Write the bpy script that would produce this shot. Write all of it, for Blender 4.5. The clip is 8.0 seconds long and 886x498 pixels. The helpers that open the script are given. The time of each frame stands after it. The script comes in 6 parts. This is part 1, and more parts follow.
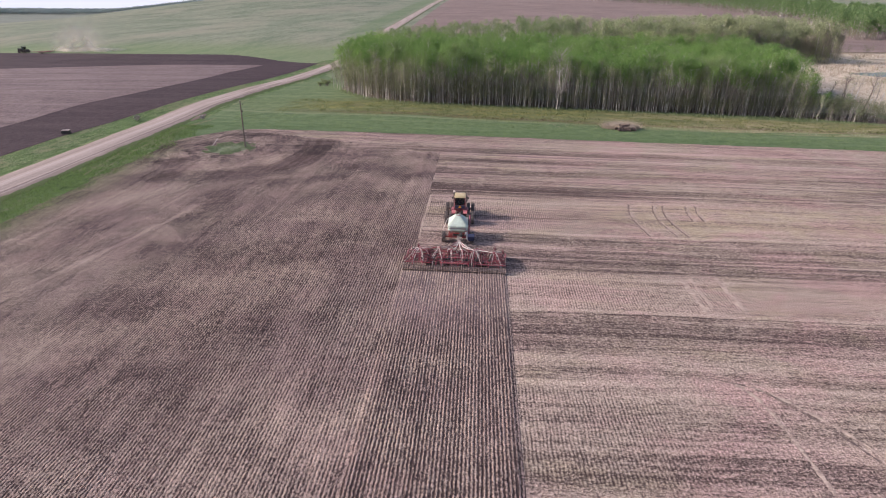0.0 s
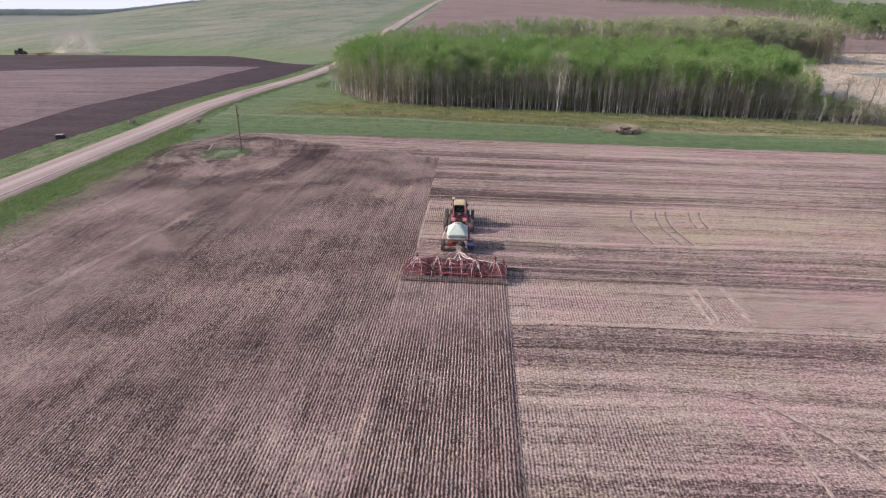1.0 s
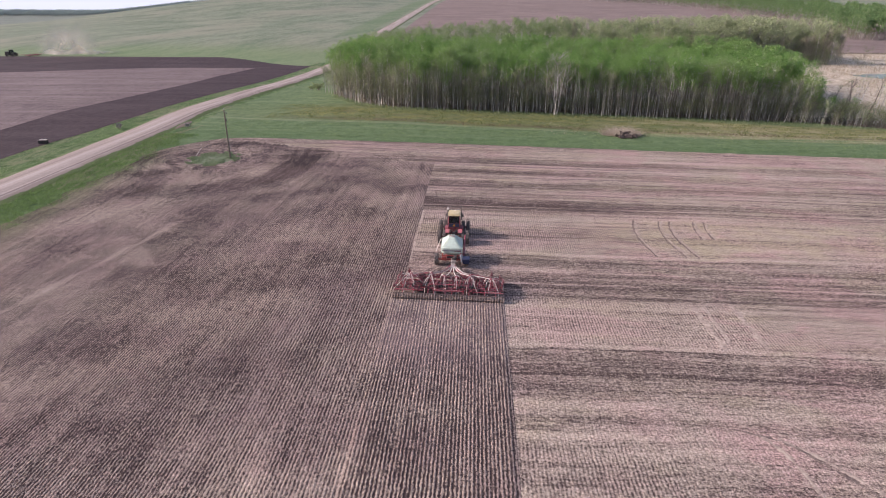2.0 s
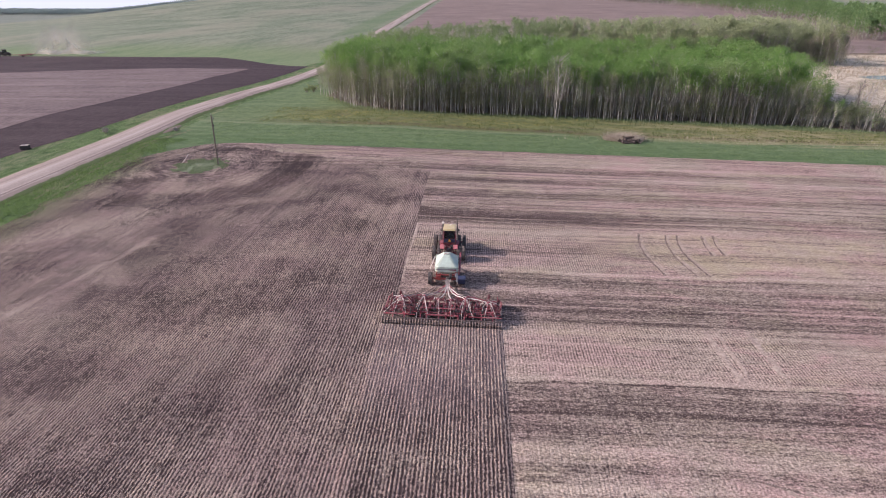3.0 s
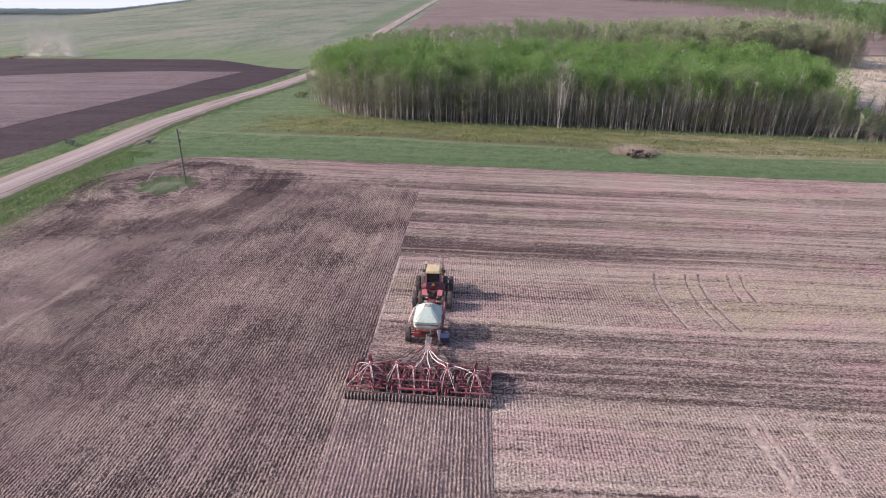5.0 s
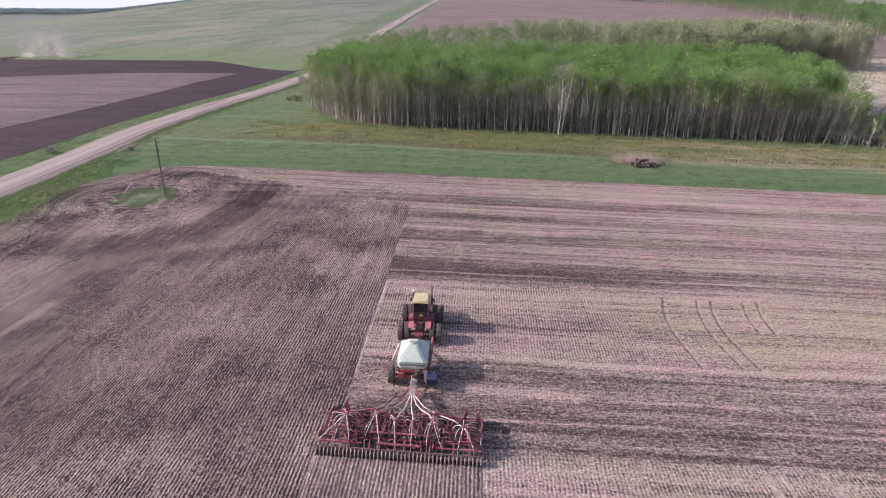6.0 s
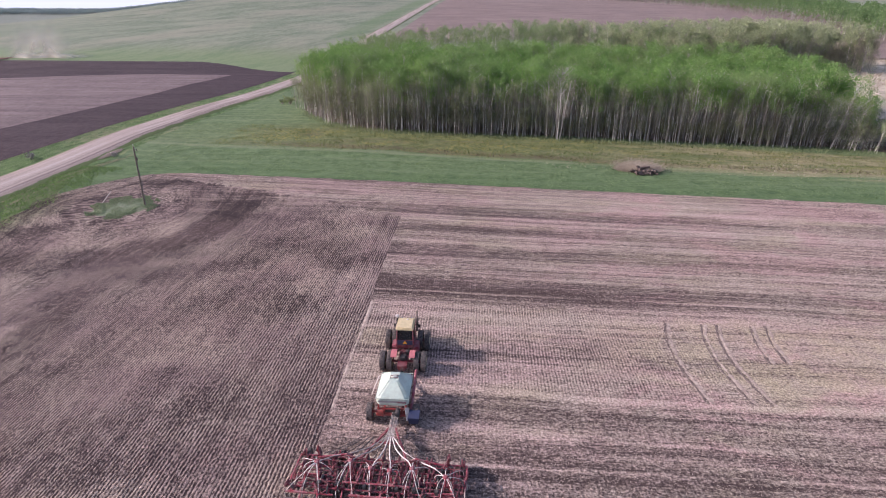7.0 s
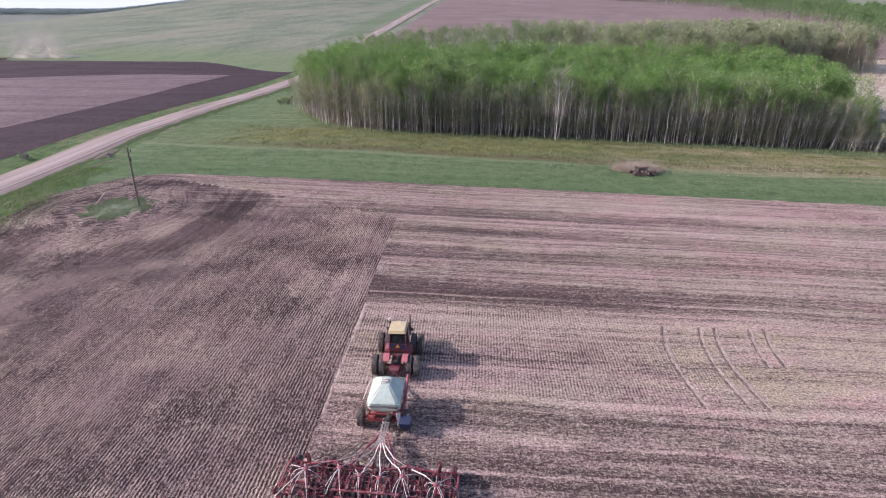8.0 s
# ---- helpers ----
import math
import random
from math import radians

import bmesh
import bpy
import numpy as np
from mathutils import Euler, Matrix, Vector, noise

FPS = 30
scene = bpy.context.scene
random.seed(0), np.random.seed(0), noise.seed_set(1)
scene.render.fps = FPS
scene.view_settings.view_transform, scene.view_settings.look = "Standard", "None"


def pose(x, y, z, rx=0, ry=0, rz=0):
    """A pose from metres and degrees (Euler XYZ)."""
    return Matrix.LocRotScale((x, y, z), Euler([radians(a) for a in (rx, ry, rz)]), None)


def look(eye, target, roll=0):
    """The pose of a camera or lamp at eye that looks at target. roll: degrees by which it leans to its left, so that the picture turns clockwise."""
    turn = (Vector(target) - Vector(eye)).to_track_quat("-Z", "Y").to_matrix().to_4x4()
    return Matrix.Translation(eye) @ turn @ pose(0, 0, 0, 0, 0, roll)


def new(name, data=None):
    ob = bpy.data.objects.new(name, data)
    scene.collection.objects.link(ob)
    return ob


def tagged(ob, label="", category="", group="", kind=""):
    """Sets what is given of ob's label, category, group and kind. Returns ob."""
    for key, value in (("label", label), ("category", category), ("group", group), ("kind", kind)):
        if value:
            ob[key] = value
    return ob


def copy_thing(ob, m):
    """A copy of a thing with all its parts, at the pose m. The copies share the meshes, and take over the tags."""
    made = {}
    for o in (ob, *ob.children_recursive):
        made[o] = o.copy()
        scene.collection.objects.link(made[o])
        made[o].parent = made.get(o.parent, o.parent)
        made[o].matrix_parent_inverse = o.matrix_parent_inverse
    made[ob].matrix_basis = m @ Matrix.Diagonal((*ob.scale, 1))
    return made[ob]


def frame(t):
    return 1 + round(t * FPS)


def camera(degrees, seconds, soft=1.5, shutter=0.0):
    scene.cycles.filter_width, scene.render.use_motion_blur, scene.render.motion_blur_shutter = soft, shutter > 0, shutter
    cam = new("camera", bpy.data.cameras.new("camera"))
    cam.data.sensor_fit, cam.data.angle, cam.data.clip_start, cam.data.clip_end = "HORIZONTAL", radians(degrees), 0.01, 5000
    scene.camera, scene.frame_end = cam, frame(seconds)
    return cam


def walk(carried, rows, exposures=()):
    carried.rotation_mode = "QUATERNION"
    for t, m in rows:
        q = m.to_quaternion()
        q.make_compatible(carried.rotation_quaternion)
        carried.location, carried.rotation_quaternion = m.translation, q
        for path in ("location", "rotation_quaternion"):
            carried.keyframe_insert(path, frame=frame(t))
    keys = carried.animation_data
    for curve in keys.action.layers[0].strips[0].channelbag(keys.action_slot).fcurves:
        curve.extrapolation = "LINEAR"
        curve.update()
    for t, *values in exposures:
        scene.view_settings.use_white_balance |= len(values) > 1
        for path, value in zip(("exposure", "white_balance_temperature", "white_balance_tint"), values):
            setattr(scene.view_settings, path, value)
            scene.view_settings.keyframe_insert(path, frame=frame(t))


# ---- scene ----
cam = camera(75.0, 8.0, 1.05)
PATH = [
    (0, (2.21, -0.274, 27.761), (2.102, 1.554, 26.957), 0.3),
    (0.5, (2.174, 0.284, 27.949), (2.067, 2.112, 27.146), 0.3),
    (1, (2.131, 1.51, 28.128), (2.025, 3.339, 27.324), 0.2),
    (1.5, (2.189, 3.26, 28.195), (2.09, 5.089, 27.392), 0.1),
    (3, (2.631, 9.93, 28.484), (2.536, 11.757, 27.678), 0.2),
    (3.5, (2.848, 12.614, 28.599), (2.751, 14.441, 27.792), 0.2),
    (4, (3.176, 15.392, 28.593), (3.077, 17.219, 27.786), 0.2),
    (4.5, (3.688, 18.14, 28.616), (3.583, 19.967, 27.809), 0.1),
    (6, (4.842, 26.747, 28.911), (4.734, 28.573, 28.104), 0.2),
    (6.5, (5.33, 29.419, 29.021), (5.221, 31.246, 28.215), 0.2),
    (7, (5.845, 31.136, 29.107), (5.735, 32.963, 28.299), 0.2),
    (7.5, (6.2, 31.822, 29.044), (6.09, 33.648, 28.237), 0.2),
    (8, (6.399, 31.857, 29.011), (6.288, 33.683, 28.204), 0.2),
]
walk(cam, [(t, look(eye, target, roll)) for t, eye, target, roll in PATH], [(0, 0.53, 6420, 22), (4, 0.56, 6250, 24), (6.5, 0.60, 6170, 25.5), (8, 0.64, 6030, 27)])


# ---- light ----
SUN_ELEVATION, SUN_AZIMUTH = 28.0, 267.0        # degrees; azimuth clockwise from +y, where the sun stands
world = bpy.data.worlds.new("sky")
scene.world = world
world.use_nodes = True
wn = world.node_tree
wn.nodes.clear()
sky = wn.nodes.new("ShaderNodeTexSky")
sky.sky_type, sky.sun_disc = "NISHITA", False
sky.sun_elevation, sky.sun_rotation = radians(SUN_ELEVATION), radians(SUN_AZIMUTH)
sky.air_density, sky.dust_density, sky.ozone_density = 1.0, 3.0, 1.0
wb = wn.nodes.new("ShaderNodeBackground")
wb.inputs["Strength"].default_value = 0.13
wo = wn.nodes.new("ShaderNodeOutputWorld")
wn.links.new(sky.outputs[0], wb.inputs[0])
wn.links.new(wb.outputs[0], wo.inputs[0])
sun_data = bpy.data.lights.new("sun", "SUN")
sun_data.energy, sun_data.angle, sun_data.color = 3.0, radians(1.2), (1.0, 0.93, 0.86)
sun = new("sun", sun_data)
az, el = radians(SUN_AZIMUTH), radians(SUN_ELEVATION)
sun.matrix_world = look((math.sin(az) * math.cos(el) * 100, math.cos(az) * math.cos(el) * 100, math.sin(el) * 100), (0, 0, 0))


# ---- materials ----
ROW = 0.268           # metres from furrow to furrow


class Mat:
    """A small builder for node materials."""

    def __init__(self, name, rough=0.9, metal=0.0, specular=0.3):
        self.mat = bpy.data.materials.new(name)
        self.mat.use_nodes = True
        self.nt = self.mat.node_tree
        self.nt.nodes.clear()
        self.out = self.nt.nodes.new("ShaderNodeOutputMaterial")
        self.bsdf = self.nt.nodes.new("ShaderNodeBsdfPrincipled")
        self.nt.links.new(self.bsdf.outputs[0], self.out.inputs["Surface"])
        self.set("Roughness", rough), self.set("Metallic", metal), self.set("Specular IOR Level", specular)
        self.position = self.nt.nodes.new("ShaderNodeNewGeometry").outputs["Position"]
        parts = self.nt.nodes.new("ShaderNodeSeparateXYZ")
        self.nt.links.new(self.position, parts.inputs[0])
        self.x, self.y, self.z = parts.outputs

    def put(self, socket, value):
        if isinstance(value, bpy.types.NodeSocket):
            self.nt.links.new(value, socket)
        elif socket.type == "RGBA" and len(value) == 3:
            socket.default_value = (*value, 1)
        else:
            socket.default_value = value

    def set(self, name, value):
        self.put(self.bsdf.inputs[name], value)

    def local(self):
        return self.nt.nodes.new("ShaderNodeTexCoord").outputs["Object"]

    def chance(self):
        return self.nt.nodes.new("ShaderNodeObjectInfo").outputs["Random"]

    def island(self):
        return self.nt.nodes.new("ShaderNodeNewGeometry").outputs["Random Per Island"]

    def m(self, op, a, b=0.0, clamp=False):
        n = self.nt.nodes.new("ShaderNodeMath")
        n.operation, n.use_clamp = op, clamp
        self.put(n.inputs[0], a), self.put(n.inputs[1], b)
        return n.outputs[0]

    def vec(self, x, y, z=0.0):
        n = self.nt.nodes.new("ShaderNodeCombineXYZ")
        for s, v in zip(n.inputs, (x, y, z)):
            self.put(s, v)
        return n.outputs[0]

    def scaled(self, sx, sy, sz=1.0):
        return self.vec(self.m("MULTIPLY", self.x, sx), self.m("MULTIPLY", self.y, sy), self.m("MULTIPLY", self.z, sz))

    def noise(self, v, scale, detail=3.0, rough=0.55, warp=0.0):
        n = self.nt.nodes.new("ShaderNodeTexNoise")
        self.put(n.inputs["Vector"], v)
        for k, val in (("Scale", scale), ("Detail", detail), ("Roughness", rough), ("Distortion", warp)):
            self.put(n.inputs[k], val)
        return n.outputs["Fac"]

    def span(self, f, a, b, c=0.0, d=1.0):
        n = self.nt.nodes.new("ShaderNodeMapRange")
        n.interpolation_type = "SMOOTHSTEP"
        for s, v in zip(n.inputs, (f, a, b, c, d)):
            self.put(s, v)
        return n.outputs[0]

    def mix(self, f, a, b, how="MIX"):
        n = self.nt.nodes.new("ShaderNodeMix")
        n.data_type, n.blend_type = "RGBA", how
        self.put(n.inputs["Factor"], f)
        self.put(n.inputs[6], a), self.put(n.inputs[7], b)
        return n.outputs[2]

    def bump(self, height, strength=0.5, distance=0.1):
        n = self.nt.nodes.new("ShaderNodeBump")
        self.put(n.inputs["Strength"], strength), self.put(n.inputs["Distance"], distance), self.put(n.inputs["Height"], height)
        self.set("Normal", n.outputs[0])

    def done(self, colour):
        self.set("Base Color", colour)
        return self.mat


def patches(k, wx, wy, spots):
    """Soft ragged soil patches: each spot is centre x, y, half-width, half-length and turn in degrees."""
    total = 0.0
    for cx, cy, rx, ry, turn in spots:
        c, d = math.cos(radians(turn)), math.sin(radians(turn))
        px, py = k.m("SUBTRACT", wx, cx), k.m("SUBTRACT", wy, cy)
        u = k.m("ADD", k.m("MULTIPLY", px, c / rx), k.m("MULTIPLY", py, d / rx))
        v = k.m("ADD", k.m("MULTIPLY", px, -d / ry), k.m("MULTIPLY", py, c / ry))
        one = k.span(k.m("ADD", k.m("MULTIPLY", u, u), k.m("MULTIPLY", v, v)), 1.7, 0.0)
        total = k.m("ADD", total, one)
    return k.m("MINIMUM", total, 1.0)


# damp straw-poor spots, the swale curving round the islet, and straw-rich spots of the seeded field
DAMP = ((-33, 63, 4, 9, 0), (-14, 95.5, 8, 3.5, 8), (-12, 68, 6, 3, 0), (-27, 72, 6, 4, 20), (-17, 42, 6, 4, 10), (-20, 62, 7, 4, 10), (-34, 46, 5, 4, 0),
        (-21, 34, 6, 4, 0), (-19, 81, 7, 4, 15), (-52, 97, 4, 4, 0), (-26, 60, 6, 5, 0), (-6, 62, 4, 5, 0))
SWALE = ((-45, 89.5, 10, 3.4, 4), (-36, 93, 7, 3.4, 28), (-30, 102, 3.8, 8, -8), (-29.5, 113, 4, 6, 0), (-42, 121.5, 11, 2.4, 0), (-26, 89.5, 8, 2.8, 22), (-35, 77, 3.2, 8, 0))
STRAWY = ((-43, 75, 4, 9, -20), (-39, 58, 4, 10, 0), (-35, 39, 5, 6, 0), (-8, 31, 4, 4, 0), (-17, 117, 11, 4, 0), (-9, 84, 4, 9, 0), (-3, 35, 4, 5, 0), (-8, 103, 5, 5, 0), (-49, 80, 6, 9, 0))


def seeded_soil(name, bend):
    """Seeded soil with straw: rows along y, bending gently, ringed round the pole's islet; a dusty pale cover where freshly packed."""
    k = Mat(name, 0.95, specular=0.15)
    wobble = k.m("MULTIPLY", k.m("SUBTRACT", k.noise(k.position, 2.4, 4, 0.7), 0.5), 0.29)
    across = k.m("ADD", k.x, wobble)
    if bend:
        west = k.span(k.x, -15.0, -50.0)
        across = k.m("SUBTRACT", across, k.m("MULTIPLY", k.m("MULTIPLY", west, k.y), 0.06))
        ex, ey = k.m("MULTIPLY", k.m("ADD", k.x, 46.5), 0.72), k.m("SUBTRACT", k.y, 109.0)
        gone = k.m("ADD", k.m("MULTIPLY", ex, ex), k.m("MULTIPLY", ey, ey))
        ring = k.m("SQRT", gone)
        across = k.m("SUBTRACT", across, k.m("MULTIPLY", k.m("DIVIDE", ex, k.m("MAXIMUM", gone, 40.0)), 48.0))
    row = k.m("SINE", k.m("MULTIPLY", across, 2 * math.pi / ROW))
    along = k.vec(across, k.m("MULTIPLY", k.y, 0.55))
    speck = k.noise(along, 7.0, 3, 0.8)
    clump = k.noise(along, 2.6, 3, 0.65)
    band = k.noise(k.vec(k.m("MULTIPLY", across, 0.9), k.m("MULTIPLY", k.y, 0.05)), 1.0, 4, 0.65)
    streak = k.noise(k.vec(k.m("MULTIPLY", across, 3.4), k.m("MULTIPLY", k.y, 0.35)), 1.0, 3, 0.7)
    patch = k.noise(k.scaled(0.13, 0.085), 1.0, 5, 0.62, 0.9)
    fold = k.noise(k.scaled(0.07, 0.24), 1.0, 5, 0.6, 0.7)
    wide = k.noise(k.vec(k.m("ADD", k.m("MULTIPLY", k.x, 0.03), 13.7), k.m("ADD", k.m("MULTIPLY", k.y, 0.02), 5.2)), 1.0, 3, 0.5, 0.5)
    strength = k.m("MULTIPLY", k.span(k.noise(k.position, 0.22, 4, 0.6), 0.30, 0.65, 0.7, 1.15), k.span(k.noise(k.vec(across, k.m("MULTIPLY", k.y, 0.5)), 1.3, 3, 0.65), 0.32, 0.66, 0.35, 1.2))

    def add(f, layer, amount, middle=0.5):
        return k.m("ADD", f, k.m("MULTIPLY", k.m("SUBTRACT", layer, middle), amount))

    f = add(0.505 if bend else 0.49, speck, 1.5)
    for layer, amount in ((clump, 0.62), (band, 0.46), (streak, 0.42), (patch, 0.34), (fold, 0.24), (wide, 0.14)):
        f = add(f, layer, amount)
    rowed = k.m("MULTIPLY", row, k.m("MULTIPLY", strength, 0.25))
    if bend:
        near = k.span(k.m("ADD", ring, k.m("MULTIPLY", k.noise(k.position, 0.12, 3), 7.0)), 23.0, 14.0)
        turns = k.noise(k.vec(k.m("ADD", ring, k.m("MULTIPLY", wobble, 2.0)), 0.0), 1.1, 4, 0.75)
        head = k.m("MULTIPLY", k.span(k.m("ADD", k.y, k.m("MULTIPLY", patch, 14.0)), 110.0, 124.0), k.span(k.m("ADD", k.x, k.m("MULTIPLY", wide, 14.0)), -44.0, -24.0))
        rowed = k.m("MULTIPLY", rowed, k.m("MULTIPLY", k.m("SUBTRACT", 1.0, near), k.m("SUBTRACT", 1.0, k.m("MULTIPLY", head, 0.7))))
        rowed = k.m("ADD", rowed, k.m("MULTIPLY", k.m("MULTIPLY", k.m("SUBTRACT", turns, 0.5), near), 0.38))
        sideways = k.m("SUBTRACT", k.noise(k.scaled(0.05, 1.3), 1.0, 3, 0.65), 0.46)
        f = k.m("ADD", f, k.m("MULTIPLY", k.m("MULTIPLY", head, sideways), 0.8))
        drift = k.m("MULTIPLY", k.m("SUBTRACT", k.noise(k.scaled(0.09, 0.09), 1.0, 4, 0.62), 0.5), 26.0)
        drift2 = k.m("MULTIPLY", k.m("SUBTRACT", k.noise(k.vec(k.m("ADD", k.m("MULTIPLY", k.x, 0.09), 31.0), k.m("MULTIPLY", k.y, 0.09)), 1.0, 4, 0.62), 0.5), 20.0)
        wx, wy = k.m("ADD", k.x, drift), k.m("ADD", k.y, drift2)
        f = k.m("SUBTRACT", f, k.m("MULTIPLY", patches(k, wx, wy, DAMP), 0.095))
        f = k.m("ADD", f, k.m("MULTIPLY", patches(k, wx, wy, STRAWY), 0.09))
        sx, sy = k.m("ADD", k.x, k.m("MULTIPLY", drift, 0.4)), k.m("ADD", k.y, k.m("MULTIPLY", drift2, 0.35))
        f = k.m("SUBTRACT", f, k.m("MULTIPLY", patches(k, sx, sy, SWALE), 0.17))
        # a pale wheel line where the rows run out to the west
        line = k.m("ABSOLUTE", k.m("ADD", k.m("SUBTRACT", k.m("ADD", k.x, k.m("MULTIPLY", patch, 1.6)), k.m("MULTIPLY", k.y, 0.24)), 54.6))
        f = k.m("ADD", f, k.m("MULTIPLY", k.m("MULTIPLY", k.span(line, 0.6, 0.15), k.span(k.y, 84.0, 76.0)), 0.16))
    else:
        fresh = k.m("MULTIPLY", k.span(k.m("ADD", k.y, k.m("MULTIPLY", patch, 10.0)), 46.0, 56.0), k.span(k.noise(k.scaled(0.5, 0.2), 1.0, 4, 0.6), 0.3, 0.7, 0.45, 1.0))
        rowed = k.m("MULTIPLY", rowed, k.m("SUBTRACT", 1.15, k.m("MULTIPLY", fresh, 0.35)))
    f = k.m("ADD", f, rowed)
    straw = k.span(f, 0.33, 0.73)
    soil = k.mix(k.span(k.m("ADD", wide, k.m("SUBTRACT", patch, 0.5)), 0.3, 0.7), (0.040, 0.027, 0.027), (0.068, 0.046, 0.043))
    if not bend:
        soil = k.mix(k.m("MULTIPLY", fresh, 0.85), soil, (0.17, 0.128, 0.128))
    chaff = k.mix(k.span(k.noise(k.position, 0.12, 3), 0.35, 0.65), (0.40, 0.298, 0.262), (0.50, 0.40, 0.325))
    grit = k.noise(along, 9.0, 3, 0.85)
    chaff = k.mix(k.span(grit, 0.42, 0.58), k.mix(1.0, chaff, (0.60, 0.57, 0.57), "MULTIPLY"), k.mix(1.0, chaff, (1.15, 1.15, 1.15), "MULTIPLY"))
    if bend:
        weed = k.m("MULTIPLY", k.span(k.m("ADD", k.x, k.m("MULTIPLY", patch, 9.0)), -48.5, -55.0), k.span(k.y, 118.0, 104.0, 0.15, 0.65))
        chaff = k.mix(weed, chaff, (0.19, 0.225, 0.095))
    k.bump(k.m("ADD", k.m("MULTIPLY", row, 0.12), k.m("ADD", k.m("MULTIPLY", speck, 1.4), clump)), 1.0, 0.12)
    return k.done(k.mix(straw, soil, chaff))


# lanes and lines of the stubble: from y, to y, straw thinner (+) or thicker (-)
LANES = ((109.5, 113.0, 0.13), (103.0, 105.5, 0.09), (94.8, 98.6, 0.13), (84.2, 89.6, 0.19), (90.5, 92.5, 0.06), (57.9, 67.9, 0.13), (44.0, 47.8, 0.15), (42.0, 44.0, 0.08),
         (38.1, 39.6, 0.08), (27.0, 29.4, 0.12), (31.6, 34.0, 0.05), (49.4, 57.4, -0.04), (69.5, 73.0, -0.07), (76.0, 82.5, -0.06), (114.0, 119.0, -0.05), (99.0, 102.0, -0.05))
LINES = ((85.8, 0.22, -0.24), (74.6, 0.35, 0.15), (73.6, 0.18, 0.14), (69.2, 0.32, -0.24), (68.3, 0.26, 0.12), (64.4, 0.45, -0.19), (61.2, 0.22, -0.26), (60.6, 0.2, 0.10), (58.2, 0.25, 0.10),
         (48.4, 0.16, 0.20), (49.0, 0.3, -0.12), (44.7, 0.2, 0.16), (37.6, 0.38, -0.20), (30.4, 0.8, -0.10), (107.2, 0.25, -0.16), (101.0, 0.2, 0.14), (92.9, 0.25, -0.14), (80.0, 0.15, 0.12), (78.4, 0.2, -0.12), (54.2, 0.3, -0.07))


def stubble_soil(name):
    """Unseeded stubble: straw thrown in lanes along x, old drill rows along y, pinkish and yellowish patches."""
    k = Mat(name, 0.95, specular=0.15)
    tilt = k.m("MULTIPLY", k.m("MULTIPLY", k.x, k.m("SUBTRACT", k.y, 45.0)), 0.0011)
    wavy = k.m("ADD", k.m("ADD", k.y, tilt), k.m("MULTIPLY", k.m("SUBTRACT", k.noise(k.scaled(0.04, 0.08), 1.0, 3), 0.5), 1.6))
    bands = k.noise(k.vec(k.m("MULTIPLY", k.x, 0.012), k.m("MULTIPLY", wavy, 0.19)), 1.0, 4, 0.65)
    lines = k.noise(k.vec(k.m("MULTIPLY", k.x, 0.030), wavy), 1.2, 4, 0.72)
    dashes = k.noise(k.vec(k.m("MULTIPLY", k.x, 0.22), k.y), 3.6, 3, 0.75)
    speck = k.noise(k.scaled(0.6, 0.9), 6.0, 3, 0.85)
    clump = k.noise(k.scaled(0.6, 0.9), 3.4, 3, 0.7)
    broken = k.noise(k.position, 0.35, 4, 0.65)
    row = k.m("SINE", k.m("MULTIPLY", k.m("ADD", k.x, k.m("MULTIPLY", k.noise(k.position, 0.6, 3), 0.3)), 2 * math.pi / ROW))
    ragged = k.m("ADD", wavy, k.m("ADD", k.m("MULTIPLY", k.m("SUBTRACT", broken, 0.5), 2.2), k.m("MULTIPLY", k.m("SUBTRACT", clump, 0.5), 1.0)))
    # old drill rows show where the straw lies even
    drilled = k.m("MAXIMUM", k.m("MULTIPLY", k.span(ragged, 48.6, 50.0), k.span(ragged, 58.2, 57.0)), k.m("MULTIPLY", k.m("MULTIPLY", k.span(ragged, 69.0, 70.0), k.span(ragged, 84.0, 82.0)), k.span(k.x, 32.0, 14.0)))
    drilled = k.m("MAXIMUM", drilled, k.m("MULTIPLY", k.m("MULTIPLY", k.span(ragged, 26.0, 28.0), k.span(ragged, 38.0, 36.0)), k.span(k.x, 22.0, 12.0)))
    drilled = k.m("MULTIPLY", drilled, k.span(k.noise(k.scaled(0.12, 0.3), 1.0, 3), 0.34, 0.6, 0.15, 0.085))
    f = 0.575
    for layer, amount in ((bands, 0.46), (lines, 0.80), (dashes, 0.60), (speck, 1.20), (clump, 0.55), (broken, 0.26)):
        f = k.m("ADD", f, k.m("MULTIPLY", k.m("SUBTRACT", layer, 0.5), amount))
    f = k.m("ADD", f, k.m("MULTIPLY", row, k.m("ADD", drilled, 0.012)))
    east = k.span(k.m("ADD", k.x, k.m("MULTIPLY", bands, 24.0)), 28.0, 66.0, 1.0, 0.45)
    f = k.m("SUBTRACT", f, k.m("MULTIPLY", k.m("MULTIPLY", k.span(k.m("ADD", k.x, k.m("MULTIPLY", bands, 20.0)), 50.0, 16.0), k.span(k.y, 66.0, 86.0)), 0.06))
    for a, b, deep in LANES:
        lane = k.m("MULTIPLY", k.span(ragged, a - 0.7, a + 0.7), k.span(ragged, b + 0.7, b - 0.7))
        f = k.m("SUBTRACT", f, k.m("MULTIPLY", k.m("MULTIPLY", lane, deep * 0.85), east))
    fine = k.m("ADD", wavy, k.m("MULTIPLY", k.m("SUBTRACT", clump, 0.5), 0.5))
    gaps = k.span(k.noise(k.scaled(0.08, 0.4), 1.0, 4, 0.7), 0.36, 0.54, 0.25, 1.0)
